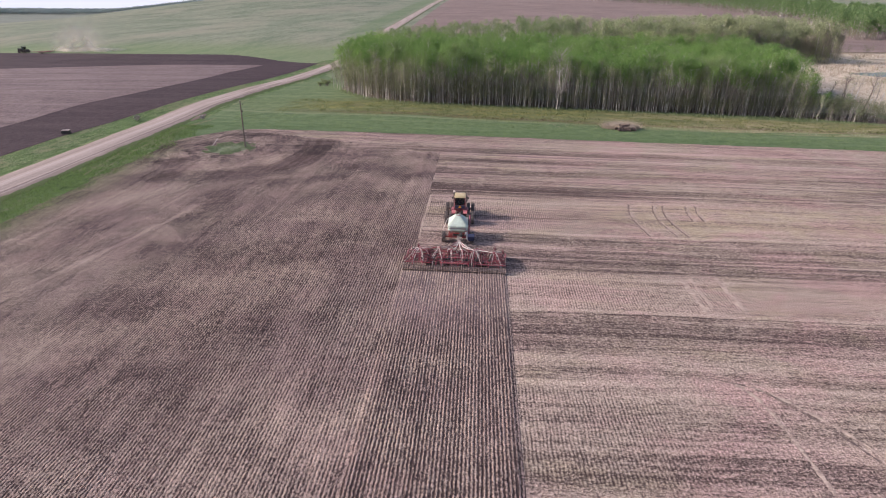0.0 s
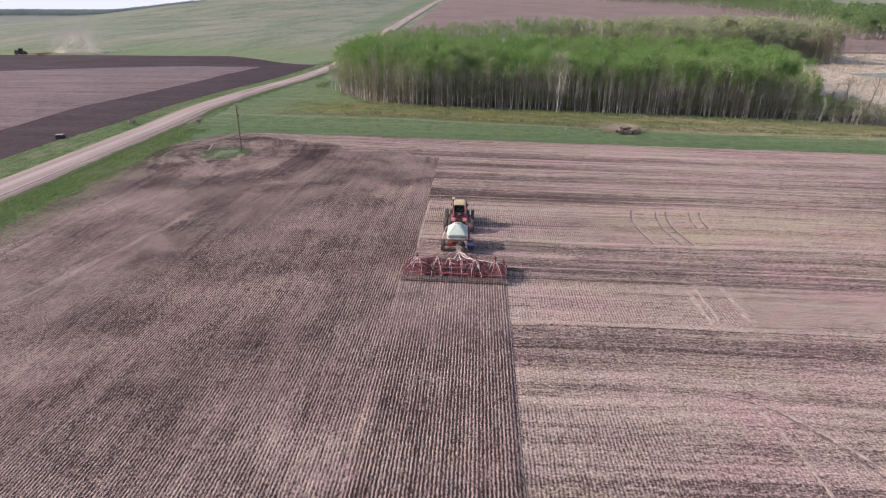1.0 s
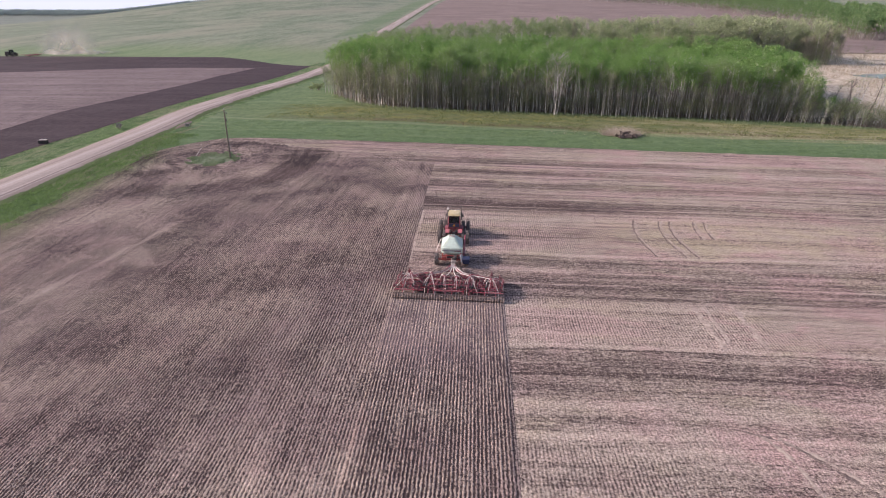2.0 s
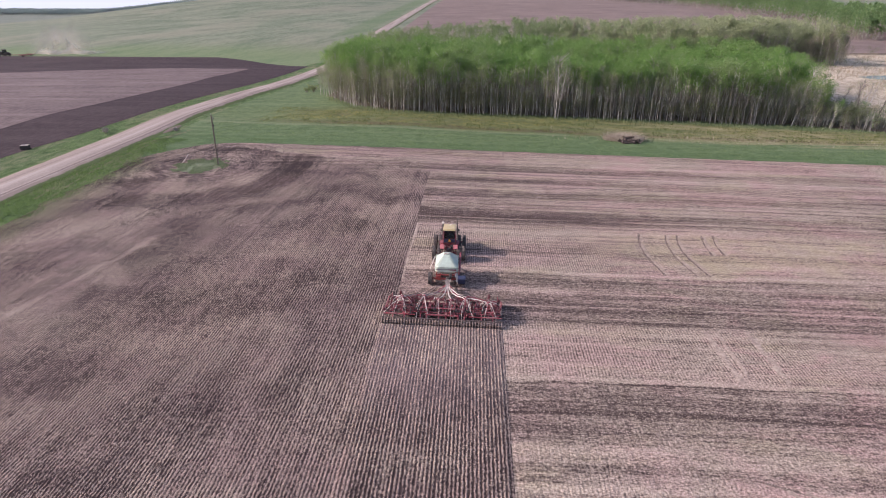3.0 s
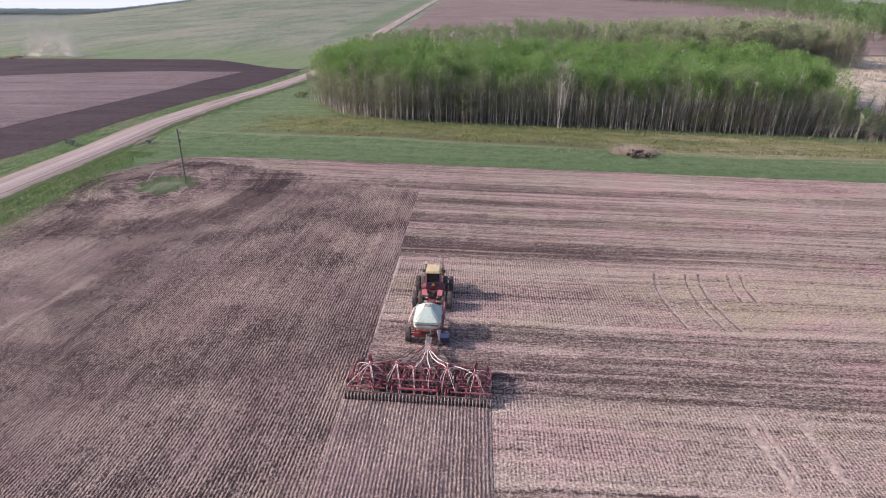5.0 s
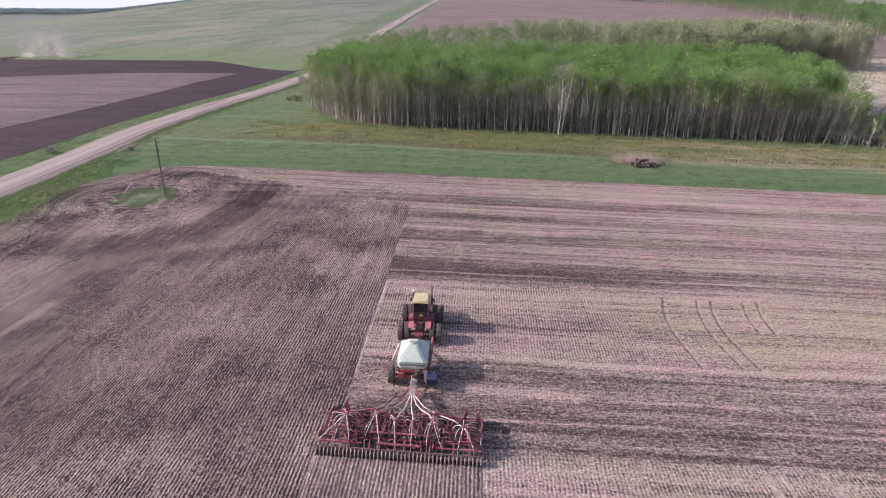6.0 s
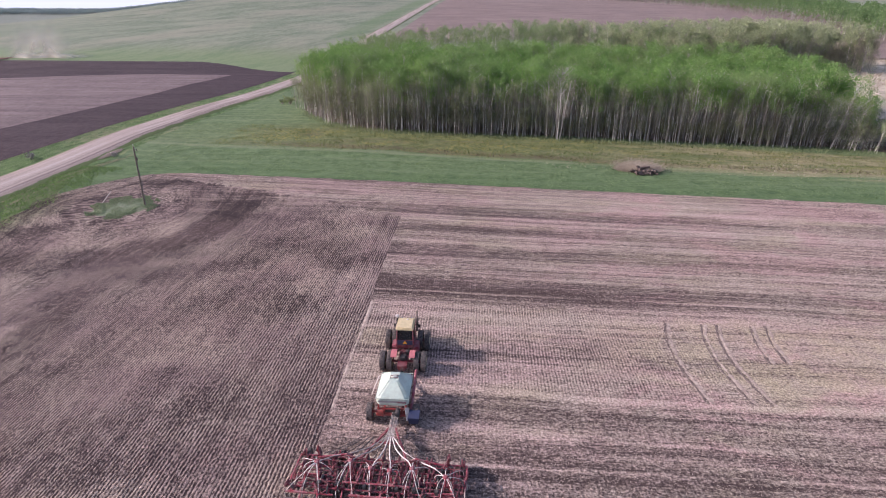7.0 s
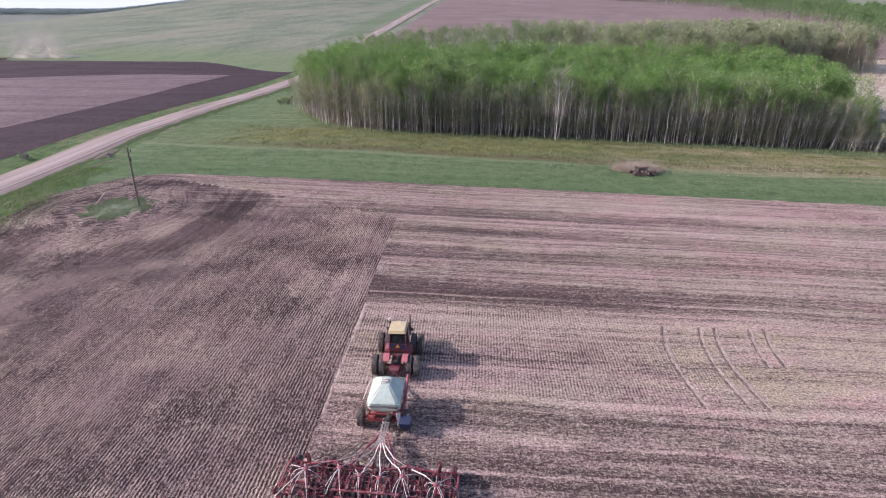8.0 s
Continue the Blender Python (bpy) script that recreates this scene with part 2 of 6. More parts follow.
    for y, w, deep in LINES:
        line = k.span(k.m("ABSOLUTE", k.m("SUBTRACT", fine, y)), w * 1.3, w * 0.35)
        f = k.m("SUBTRACT", f, k.m("MULTIPLY", k.m("MULTIPLY", line, deep), gaps))
    straw = k.span(f, 0.26, 0.78)
    hue = k.noise(k.scaled(0.06, 0.11), 1.0, 4, 0.6, 0.6)
    chaff = k.mix(k.span(hue, 0.42, 0.64), (0.54, 0.445, 0.362), (0.575, 0.425, 0.372))
    chaff = k.mix(k.m("MULTIPLY", k.span(k.noise(k.scaled(0.045, 0.12), 1.7, 4, 0.6), 0.50, 0.66), 0.5), chaff, (0.50, 0.43, 0.29))
    sallow = k.m("MULTIPLY", k.span(ragged, 69.0, 73.0), k.m("MULTIPLY", k.span(ragged, 85.0, 80.0), k.span(k.x, 12.0, 24.0, 0.0, 0.5)))
    chaff = k.mix(k.m("MULTIPLY", sallow, k.span(broken, 0.35, 0.6)), chaff, (0.54, 0.465, 0.29))
    rosy = k.m("MULTIPLY", k.span(k.noise(k.scaled(0.08, 0.13), 1.0, 4, 0.6, 0.8), 0.50, 0.62), k.span(k.x, 10.0, 20.0, 0.2, 0.8))
    chaff = k.mix(rosy, chaff, (0.58, 0.40, 0.36))
    k.bump(k.m("ADD", k.m("ADD", k.m("MULTIPLY", speck, 1.4), clump), k.m("MULTIPLY", row, 0.06)), 1.0, 0.12)
    grit = k.noise(k.scaled(0.8, 0.8), 6.5, 4, 0.85)
    chaff = k.mix(k.span(grit, 0.44, 0.57), k.mix(1.0, chaff, (0.58, 0.55, 0.55), "MULTIPLY"), k.mix(1.0, chaff, (1.2, 1.2, 1.2), "MULTIPLY"))
    return k.done(k.mix(straw, (0.074, 0.051, 0.046), chaff))


def worked_soil(name, dark, light, wide):
    """Bare cultivated soil seen from afar, streaked along x, crumbly close up."""
    k = Mat(name, 0.95, specular=0.15)
    streak = k.noise(k.scaled(0.02, wide), 1.0, 5, 0.7, 0.3)
    fine = k.noise(k.scaled(0.7, 0.5), 0.6, 5, 0.8)
    crumb = k.noise(k.scaled(1.5, 0.45), 1.1, 3, 0.75)
    blot = k.noise(k.scaled(0.05, 0.02), 1.0, 4, 0.6, 0.6)
    k.bump(k.m("ADD", fine, crumb), 0.9, 0.25)
    f = k.m("ADD", k.m("ADD", k.m("MULTIPLY", streak, 0.75), k.m("MULTIPLY", fine, 0.45)), k.m("ADD", k.m("MULTIPLY", crumb, 0.75), k.m("MULTIPLY", blot, 0.35)))
    return k.done(k.mix(k.span(f, 0.80, 1.50), dark, light))


def grass(name, low, high, dry, dryness=0.5, wide=0.12):
    k = Mat(name, 0.9, specular=0.2)
    broad = k.noise(k.scaled(wide, wide * 0.7), 1.0, 5, 0.62, 0.5)
    mid = k.noise(k.scaled(1.0, 0.4), 0.8, 4, 0.68)
    fine = k.noise(k.scaled(1.0, 0.5), 4.5, 3, 0.75)
    c = k.mix(k.span(k.m("ADD", mid, k.m("MULTIPLY", fine, 0.8)), 0.65, 1.1), low, high)
    c = k.mix(k.span(k.m("ADD", broad, k.m("MULTIPLY", k.m("SUBTRACT", mid, 0.5), 0.5)), dryness, dryness + 0.25), c, dry)
    k.bump(k.m("ADD", mid, fine), 1.0, 0.45)
    return k.done(c)


def meadow_material():
    """From the field outwards: mown green with paler swaths, a brown weedy line, yellow-flowered dry grass, green again at the trees' foot."""
    k = Mat("meadow_grass", 0.9, specular=0.2)
    mid = k.noise(k.scaled(0.45, 0.5), 0.9, 4, 0.72)
    fine = k.noise(k.scaled(0.7, 0.5), 2.6, 3, 0.75)
    sweep = k.noise(k.scaled(0.02, 0.42), 1.0, 4, 0.65)
    broad = k.noise(k.scaled(0.05, 0.12), 1.0, 5, 0.62, 0.6)
    out = k.m("SUBTRACT", k.m("ADD", k.y, k.m("MULTIPLY", k.x, 0.10)), 124.6)
    out = k.m("ADD", out, k.m("MULTIPLY", k.m("SUBTRACT", broad, 0.5), 4.0))
    grain = k.span(k.m("ADD", mid, k.m("MULTIPLY", fine, 0.7)), 0.58, 1.12)
    green = k.mix(grain, (0.060, 0.104, 0.042), (0.138, 0.195, 0.088))
    green = k.mix(k.span(sweep, 0.46, 0.70, 0.0, 0.6), green, (0.178, 0.218, 0.118))
    # a mown swath edge and the deep green strip against the field
    green = k.mix(k.m("MULTIPLY", k.span(out, 6.5, 4.0), 0.45), green, k.mix(grain, (0.044, 0.090, 0.034), (0.090, 0.150, 0.055)))
    green = k.mix(k.m("MULTIPLY", k.m("MULTIPLY", k.span(out, 15.6, 16.6), k.span(out, 18.2, 17.2)), 0.5), green, (0.21, 0.235, 0.14))
    yellow = k.mix(grain, (0.078, 0.098, 0.038), (0.172, 0.187, 0.077))
    yellow = k.mix(k.m("MULTIPLY", k.span(fine, 0.46, 0.60, 0.0, 0.75), k.span(broad, 0.40, 0.60)), yellow, (0.28, 0.24, 0.05))
    yellow = k.mix(k.span(k.m("ADD", k.noise(k.scaled(0.06, 0.25), 1.0, 5, 0.65), k.m("MULTIPLY", fine, 0.2)), 0.60, 0.76, 0.0, 0.55), yellow, (0.135, 0.108, 0.066))
    edge = k.m("ADD", out, k.m("MULTIPLY", mid, 2.0))
    weedy = k.m("MULTIPLY", k.span(edge, 18.6, 19.6), k.span(edge, 24.0, 21.0))
    yellow = k.mix(k.m("MULTIPLY", weedy, k.span(fine, 0.36, 0.56, 0.1, 0.65)), yellow, (0.125, 0.094, 0.062))
    share = k.m("MULTIPLY", k.span(edge, 17.8, 20.0), k.span(k.m("ADD", k.x, k.m("MULTIPLY", broad, 24.0)), -44.0, -14.0, 0.15, 0.95))
    c = k.mix(share, green, yellow)
    pale = k.m("MULTIPLY", k.span(k.x, 20.0, 60.0), k.span(k.noise(k.scaled(0.05, 0.35), 1.0, 5, 0.68), 0.41, 0.60, 0.0, 0.75))
    c = k.mix(k.m("MULTIPLY", pale, k.span(out, 12.0, 17.0)), c, k.mix(grain, (0.19, 0.17, 0.09), (0.36, 0.315, 0.19)))
    c = k.mix(k.m("MULTIPLY", k.span(edge, 39.0, 43.0), 0.8), c, green)
    k.bump(k.m("ADD", mid, fine), 0.8, 0.25)
    return k.done(c)


def pasture_material():
    """Grazed hillside: grey-green with dry mottling, greener towards the hollow and along the road's ditch."""
    k = Mat("pasture_grass", 0.9, specular=0.2)
    slant = k.m("SUBTRACT", k.x, k.m("MULTIPLY", k.y, 0.30))
    a = k.noise(k.vec(k.m("MULTIPLY", slant, 0.011), k.m("MULTIPLY", k.y, 0.0044)), 1.0, 6, 0.62, 0.5)
    b = k.noise(k.vec(k.m("MULTIPLY", slant, 0.045), k.m("MULTIPLY", k.y, 0.016)), 1.0, 5, 0.66, 0.3)
    fine = k.noise(k.scaled(0.30, 0.075, 0.0), 1.0, 4, 0.75)
    c = k.mix(k.span(k.m("ADD", fine, b), 0.70, 1.30), (0.116, 0.150, 0.094), (0.212, 0.235, 0.162))
    c = k.mix(k.span(k.m("ADD", a, k.m("MULTIPLY", k.m("SUBTRACT", b, 0.5), 0.7)), 0.40, 0.68, 0.0, 0.46), c, (0.270, 0.248, 0.188))
    lush = k.span(k.m("ADD", k.y, k.m("MULTIPLY", a, 60.0)), 460.0, 395.0)
    c = k.mix(k.m("MULTIPLY", lush, 0.62), c, k.mix(fine, (0.085, 0.155, 0.05), (0.155, 0.22, 0.085)))
    ditch = k.m("MULTIPLY", k.span(k.m("ABSOLUTE", k.m("ADD", k.x, 92.0)), 15.0, 6.0), k.span(k.y, 420.0, 500.0))
    c = k.mix(k.m("MULTIPLY", ditch, 0.55), c, (0.10, 0.158, 0.068))
    k.bump(k.m("ADD", b, fine), 0.35, 0.5)
    return k.done(c)


def plain(name, colour, rough=0.6, metal=0.0, specular=0.4, dirt=0.35, scale=3.0, grime=(0.16, 0.125, 0.108)):
    """Painted or plain stuff with dust and wear."""
    k = Mat(name, rough, metal, specular)
    a = k.noise(k.position, scale, 4, 0.65)
    b = k.noise(k.position, scale * 7, 3, 0.6)
    k.set("Roughness", k.span(a, 0.3, 0.7, max(0.05, rough - 0.12), min(1.0, rough + 0.15)))
    return k.done(k.mix(k.m("MULTIPLY", k.span(k.m("ADD", a, k.m("MULTIPLY", b, 0.35)), 0.5, 0.85), dirt), colour, grime))


def bark_material():
    k = Mat("aspen_bark", 0.85, specular=0.2)
    marks = k.noise(k.scaled(4.0, 4.0, 14.0), 1.0, 3, 0.6)
    base = k.mix(k.span(k.noise(k.position, 0.35, 2), 0.35, 0.7), (0.24, 0.22, 0.205), (0.66, 0.63, 0.58))
    return k.done(k.mix(k.span(marks, 0.56, 0.68), base, (0.055, 0.045, 0.04)))


def leaf_material(name, young, old, dull=0.0):
    k = Mat(name, 0.6, specular=0.25)
    tone = k.m("ADD", k.m("MULTIPLY", k.island(), 0.4), k.m("ADD", k.m("MULTIPLY", k.noise(k.position, 0.22, 3, 0.6), 0.7), k.m("MULTIPLY", k.chance(), 0.22)))
    c = k.mix(k.span(tone, 0.3, 0.95), old, young)
    # some trees are later in leaf, and duller
    late = k.span(k.noise(k.scaled(0.06, 0.06, 0.02), 1.0, 3, 0.6), 0.46, 0.66, 0.0, dull)
    c = k.mix(late, c, (young[0] * 0.98 + 0.03, young[1] * 0.80 + 0.02, young[2] * 1.15 + 0.03))
    k.set("Base Color", c)
    thin = k.nt.nodes.new("ShaderNodeBsdfTranslucent")
    k.put(thin.inputs[0], c)
    both = k.nt.nodes.new("ShaderNodeMixShader")
    both.inputs[0].default_value = 0.4
    k.nt.links.new(k.bsdf.outputs[0], both.inputs[1]), k.nt.links.new(thin.outputs[0], both.inputs[2])
    k.nt.links.new(both.outputs[0], k.out.inputs["Surface"])
    return k.mat


M_SEEDED = seeded_soil("seeded_soil_bending", True)
M_STRIP = seeded_soil("seeded_soil_straight", False)
M_STUBBLE = stubble_soil("stubble_soil")
M_DARK = worked_soil("dark_worked_soil", (0.034, 0.023, 0.027), (0.076, 0.054, 0.058), 0.12)
M_PALE = worked_soil("pale_worked_soil", (0.094, 0.069, 0.069), (0.248, 0.194, 0.186), 0.2)
M_HILLSOIL = worked_soil("hill_worked_soil", (0.150, 0.110, 0.100), (0.275, 0.214, 0.190), 0.04)
# greyed: the valley's distance haze is painted into this colour
M_FARPLAIN = worked_soil("hazed_far_farmland", (0.14, 0.165, 0.135), (0.215, 0.235, 0.195), 0.012)
M_GROUND = pasture_material()
M_VERGE = grass("verge_grass", (0.045, 0.088, 0.028), (0.138, 0.215, 0.076), (0.20, 0.205, 0.12), 0.47, 0.1)
M_MEADOW = meadow_material()
M_ISLET = grass("sparse_islet_grass", (0.125, 0.155, 0.092), (0.21, 0.25, 0.155), (0.26, 0.215, 0.17), 0.50, 0.4)
M_LITTER = grass("leaf_litter", (0.10, 0.076, 0.058), (0.18, 0.145, 0.105), (0.12, 0.13, 0.065), 0.6, 0.2)
M_REED = grass("dry_reeds", (0.34, 0.285, 0.21), (0.70, 0.61, 0.48), (0.17, 0.15, 0.115), 0.53, 0.06)
M_BARK = bark_material()
M_LEAF = leaf_material("aspen_leaves", (0.218, 0.372, 0.094), (0.105, 0.20, 0.055), 0.6)
M_LEAF_MID = leaf_material("pale_leaves", (0.28, 0.37, 0.165), (0.175, 0.23, 0.11))
M_FARLEAF = leaf_material("far_green_leaves", (0.25, 0.37, 0.15), (0.13, 0.215, 0.088))
# pale and bluish: the haze over the horizon wood is painted into its leaves
M_BELT = leaf_material("hazed_distant_leaves", (0.31, 0.38, 0.37), (0.26, 0.32, 0.31))
M_OLIVE = leaf_material("olive_leaves", (0.375, 0.42, 0.235), (0.25, 0.285, 0.16))
M_BRUSH = leaf_material("brush_leaves", (0.20, 0.225, 0.115), (0.11, 0.12, 0.07))
M_LEAF_DULL = leaf_material("willow_leaves", (0.29, 0.35, 0.155), (0.175, 0.215, 0.095))
M_STEM = plain("grey_brown_stems", (0.25, 0.225, 0.212), 0.9, dirt=0.5, scale=0.6, specular=0.2)
M_WILLOW = plain("olive_grey_twigs", (0.38, 0.35, 0.27), 0.9, dirt=0.5, scale=0.4, grime=(0.25, 0.25, 0.15))
M_FUZZ = plain("grey_brown_twigs", (0.30, 0.27, 0.245), 0.9, dirt=0.5, scale=0.5, specular=0.15, grime=(0.21, 0.19, 0.145))
M_TWIG = plain("bare_twigs", (0.34, 0.31, 0.28), 0.9, dirt=0.4, scale=0.5)
M_RED = plain("red_paint", (0.275, 0.026, 0.045), 0.55, dirt=0.9, scale=4.0, grime=(0.31, 0.17, 0.17))
M_DARKRED = plain("dark_red_paint", (0.15, 0.018, 0.028), 0.55, dirt=0.6, grime=(0.22, 0.14, 0.135))
M_FADED = plain("faded_red_paint", (0.52, 0.16, 0.17), 0.5, dirt=0.3)
M_ORANGE = plain("orange_red_paint", (0.31, 0.042, 0.038), 0.5, dirt=0.4)
M_YELLOW = plain("cream_yellow_paint", (0.63, 0.52, 0.30), 0.5, dirt=0.25)
M_WHITE = plain("pale_green_white_paint", (0.53, 0.63, 0.535), 0.4, dirt=0.25, scale=1.2)
M_HOSE = plain("dusty_white_hose", (0.74, 0.67, 0.62), 0.6, dirt=0.3)
M_DUSTHOSE = plain("dusty_grey_hose", (0.46, 0.40, 0.36), 0.7, dirt=0.4)
M_BLACK = plain("black_paint", (0.03, 0.03, 0.033), 0.6, dirt=0.4)
M_TYRE = plain("dusty_tyre_rubber", (0.04, 0.037, 0.038), 0.85, dirt=0.75, scale=5, grime=(0.23, 0.19, 0.17))
M_STEEL = plain("worn_steel", (0.22, 0.18, 0.165), 0.55, 0.5, dirt=0.6)
M_BLUE = plain("dark_blue_paint", (0.025, 0.036, 0.085), 0.5, dirt=0.15)
M_SIGN = plain("orange_sign", (0.85, 0.36, 0.02), 0.5, dirt=0.1)
M_PACKER = plain("dark_packer_steel", (0.09, 0.07, 0.068), 0.75, 0.2, dirt=0.7, scale=6, grime=(0.26, 0.20, 0.18))
M_PACKRIM = plain("dusty_packer_rim", (0.25, 0.19, 0.17), 0.8, 0.1, dirt=0.6, scale=6, grime=(0.34, 0.265, 0.235))
M_WOOD = plain("weathered_wood", (0.17, 0.135, 0.11), 0.9, dirt=0.4, scale=2)
M_GREY = plain("grey_metal", (0.3, 0.3, 0.31), 0.6, 0.3)


def gravel_material(shoulder):
    k = Mat("gravel_road" if shoulder else "bare_dirt", 0.95, specular=0.15)
    tracks = k.noise(k.scaled(0.8, 0.012), 1.0, 4, 0.6)
    fine = k.noise(k.position, 3.0, 4, 0.7)
    blot = k.noise(k.scaled(0.3, 0.06), 1.0, 4, 0.6)
    c = k.mix(k.span(k.m("ADD", tracks, k.m("MULTIPLY", fine, 0.4)), 0.5, 0.9), (0.24, 0.19, 0.168), (0.425, 0.36, 0.325))
    c = k.mix(k.span(blot, 0.5, 0.75, 0.0, 0.5), c, (0.33, 0.26, 0.225))
    if shoulder:
        off = k.m("SUBTRACT", k.m("ABSOLUTE", k.m("ADD", k.x, 71.6)), k.span(k.y, 400.0, 480.0, 0.0, 0.7))
        off = k.m("ADD", off, k.m("MULTIPLY", k.m("SUBTRACT", k.noise(k.scaled(0.5, 0.12), 1.0, 5, 0.7), 0.5), 2.6))
        c = k.mix(k.span(off, 3.0, 3.7, 0.0, 0.55), c, (0.23, 0.165, 0.14))
        c = k.mix(k.span(off, 3.9, 4.4), c, k.mix(fine, (0.06, 0.10, 0.03), (0.15, 0.18, 0.075)))
    else:
        c = k.mix(k.span(k.m("ADD", blot, k.m("MULTIPLY", fine, 0.4)), 0.5, 0.85), (0.21, 0.165, 0.14), (0.13, 0.125, 0.07))
    k.bump(fine, 0.5, 0.06)
    return k.done(c)


def glass_material():
    k = Mat("cab_glass", 0.06, specular=0.5)
    k.set("Transmission Weight", 0.75), k.set("IOR", 1.2)
    return k.done((0.12, 0.13, 0.14))


def water_material():
    k = Mat("slough_water", 0.08, specular=0.5)
    k.bump(k.noise(k.position, 2.0, 2), 0.1, 0.05)
    return k.done((0.03, 0.035, 0.04))


M_STRAW = plain("pale_straw", (0.56, 0.455, 0.37), 0.8, dirt=0.5, scale=1.5, specular=0.2, grime=(0.34, 0.255, 0.22))
M_WINDROW = plain("windrow_gravel", (0.27, 0.21, 0.185), 0.95, dirt=0.5, scale=2.0, specular=0.1)
M_GRAVEL, M_DIRT, M_GLASS, M_WATER = gravel_material(True), gravel_material(False), glass_material(), water_material()


# ---- the lie of the land ----
def ease(v, a, b):
    t = np.clip((np.asarray(v, float) - a) / (b - a), 0, 1)
    return t * t * (3 - 2 * t)


PROFILE_Y = [-3000, 125, 160, 200, 290, 345, 400, 456, 543, 700, 1055, 1400, 6000]
PROFILE_Z = [0, 0, -0.5, -2.0, -5.2, -5.4, -2.2, 1.0, 3.2, 8.0, 18.2, 22.0, 22.0]


def smooth_profile(y):
    """The height along the road, rounded off."""
    y = np.asarray(y, float)
    steps = np.linspace(-1, 1, 9)
    wide = np.clip((y - 100) * 0.15, 6, 70)
    return sum(np.interp(y + s * wide, PROFILE_Y, PROFILE_Z) for s in steps) / len(steps)


def land(x, y):
    x, y = np.asarray(x, float), np.asarray(y, float)
    z = smooth_profile(y)
    dip = np.minimum(z, 0) * (0.15 + 0.85 * ease(-x, 20, 62))
    z = np.maximum(z, 0) + dip
    # a low swell behind the grove, a hollow far to the west, and the hill's flank
    z = z + 2.5 * ease(y, 235, 320) * ease(x, -30, 30) * (1 - ease(x, 120, 160)) * (1 - ease(y, 380, 520))
    z = z - 3.0 * ease(-x, 110, 420) * ease(y, 250, 380) * (1 - ease(y, 420, 800))
    z = z + 8.0 * ease(y, 600, 1000) * ease(-x, 90, 240)
    z = z - 0.118 * np.maximum(0, -395 - x) * ease(y, 420, 860)
    # the meadow and the grove's foot fall gently to the east
    z = z + np.clip(0.026 * (12 - x), -1.9, 0.7) * ease(y, 126, 156) * (1 - ease(y, 185, 245))
    # beyond the crest the land falls away to a valley and rises to a far wooded ridge
    far = -50 + (18 + 36 * ease(x, -1300, -820)) * ease(y, 1500, 2050) - 0.03 * np.maximum(0, y - 2150)
    w = ease(y, 930, 1330) * ease(-x, 250, 380)
    return z * (1 - w) + far * w


def mesh_object(name, verts, faces, material, parent=None, label="", smooth=False):
    me = bpy.data.meshes.new(name)
    me.from_pydata([tuple(map(float, v)) for v in verts], [], [tuple(map(int, f)) for f in faces])
    me.materials.append(material)
    if smooth:
        me.polygons.foreach_set("use_smooth", [True] * len(me.polygons))
    me.update()
    ob = new(name, me)
    if parent:
        ob.parent = parent
    if label:
        tagged(ob, label)
    return ob


def grid(name, X, Y, Z, material):
    h, w = X.shape
    idx = np.arange(h * w).reshape(h, w)
    faces = np.stack([idx[:-1, :-1], idx[:-1, 1:], idx[1:, 1:], idx[1:, :-1]], -1).reshape(-1, 4)
    return mesh_object(name, np.stack([X, Y, Z], -1).reshape(-1, 3), faces, material, smooth=True)


def rough_edge(v, amount, scale, seed=0.0):
    return np.array([noise.noise(Vector((float(a) * scale, seed, 0.3))) + 0.5 * noise.noise(Vector((float(a) * scale * 3.1, seed, 7.3))) for a in v]) * amount


def strip(name, ys, left, right, lift, material, n=10, ragged=0.0, crown=None, seed=0.0):
    """A sheet on the land between two lines x = left(y) and x = right(y)."""
    ys = np.asarray(ys, float)
    a = np.array([left(y) for y in ys]) + rough_edge(ys, ragged, 0.35, seed)
    b = np.array([right(y) for y in ys]) + rough_edge(ys, ragged, 0.35, seed + 5)
    u = np.linspace(0, 1, n)
    X = a[:, None] + (b - a)[:, None] * u[None]
    Y = np.repeat(ys[:, None], n, 1)
    Z = land(X, Y) + lift
    if crown:
        Z = Z + crown(u)[None]
    return grid(name, X, Y, Z, material)


def across(name, xs, near, far, lift, material, n=10, ragged=0.0, seed=0.0, side=0.0):
    """A sheet on the land between two lines y = near(x) and y = far(x)."""
    xs = np.asarray(xs, float)
    a = np.array([near(x) for x in xs]) + rough_edge(xs, ragged, 0.35, seed)
    b = np.array([far(x) for x in xs]) + rough_edge(xs, ragged, 0.35, seed + 5)
    u = np.linspace(0, 1, n)
    Y = a[:, None] + (b - a)[:, None] * u[None]
    X = np.repeat(xs[:, None], n, 1)
    if side:
        X[0] += rough_edge(Y[0], side, 0.2, seed + 8)
    return grid(name, X, Y, land(X, Y) + lift, material)


def field_edge(x):
    """The far edge of the near field, rounded at its corner by the road."""
    y = 124.0 - 0.085 * x if x > -20 else 125.7 - 0.06 * (x + 20)
    if x < -44:
        y -= 15.0 * min(1.0, (-44 - x) / 16.5) ** 2.4
    return y


def front(x):
    """The foot of the grove's front edge, turning back at its western end."""
    y = 161.0 + 0.6 * max(0.0, -18.0 - x) + 1.0 * max(0.0, -30.0 - x)
    return y - 0.4 * max(0.0, x - 86.0)


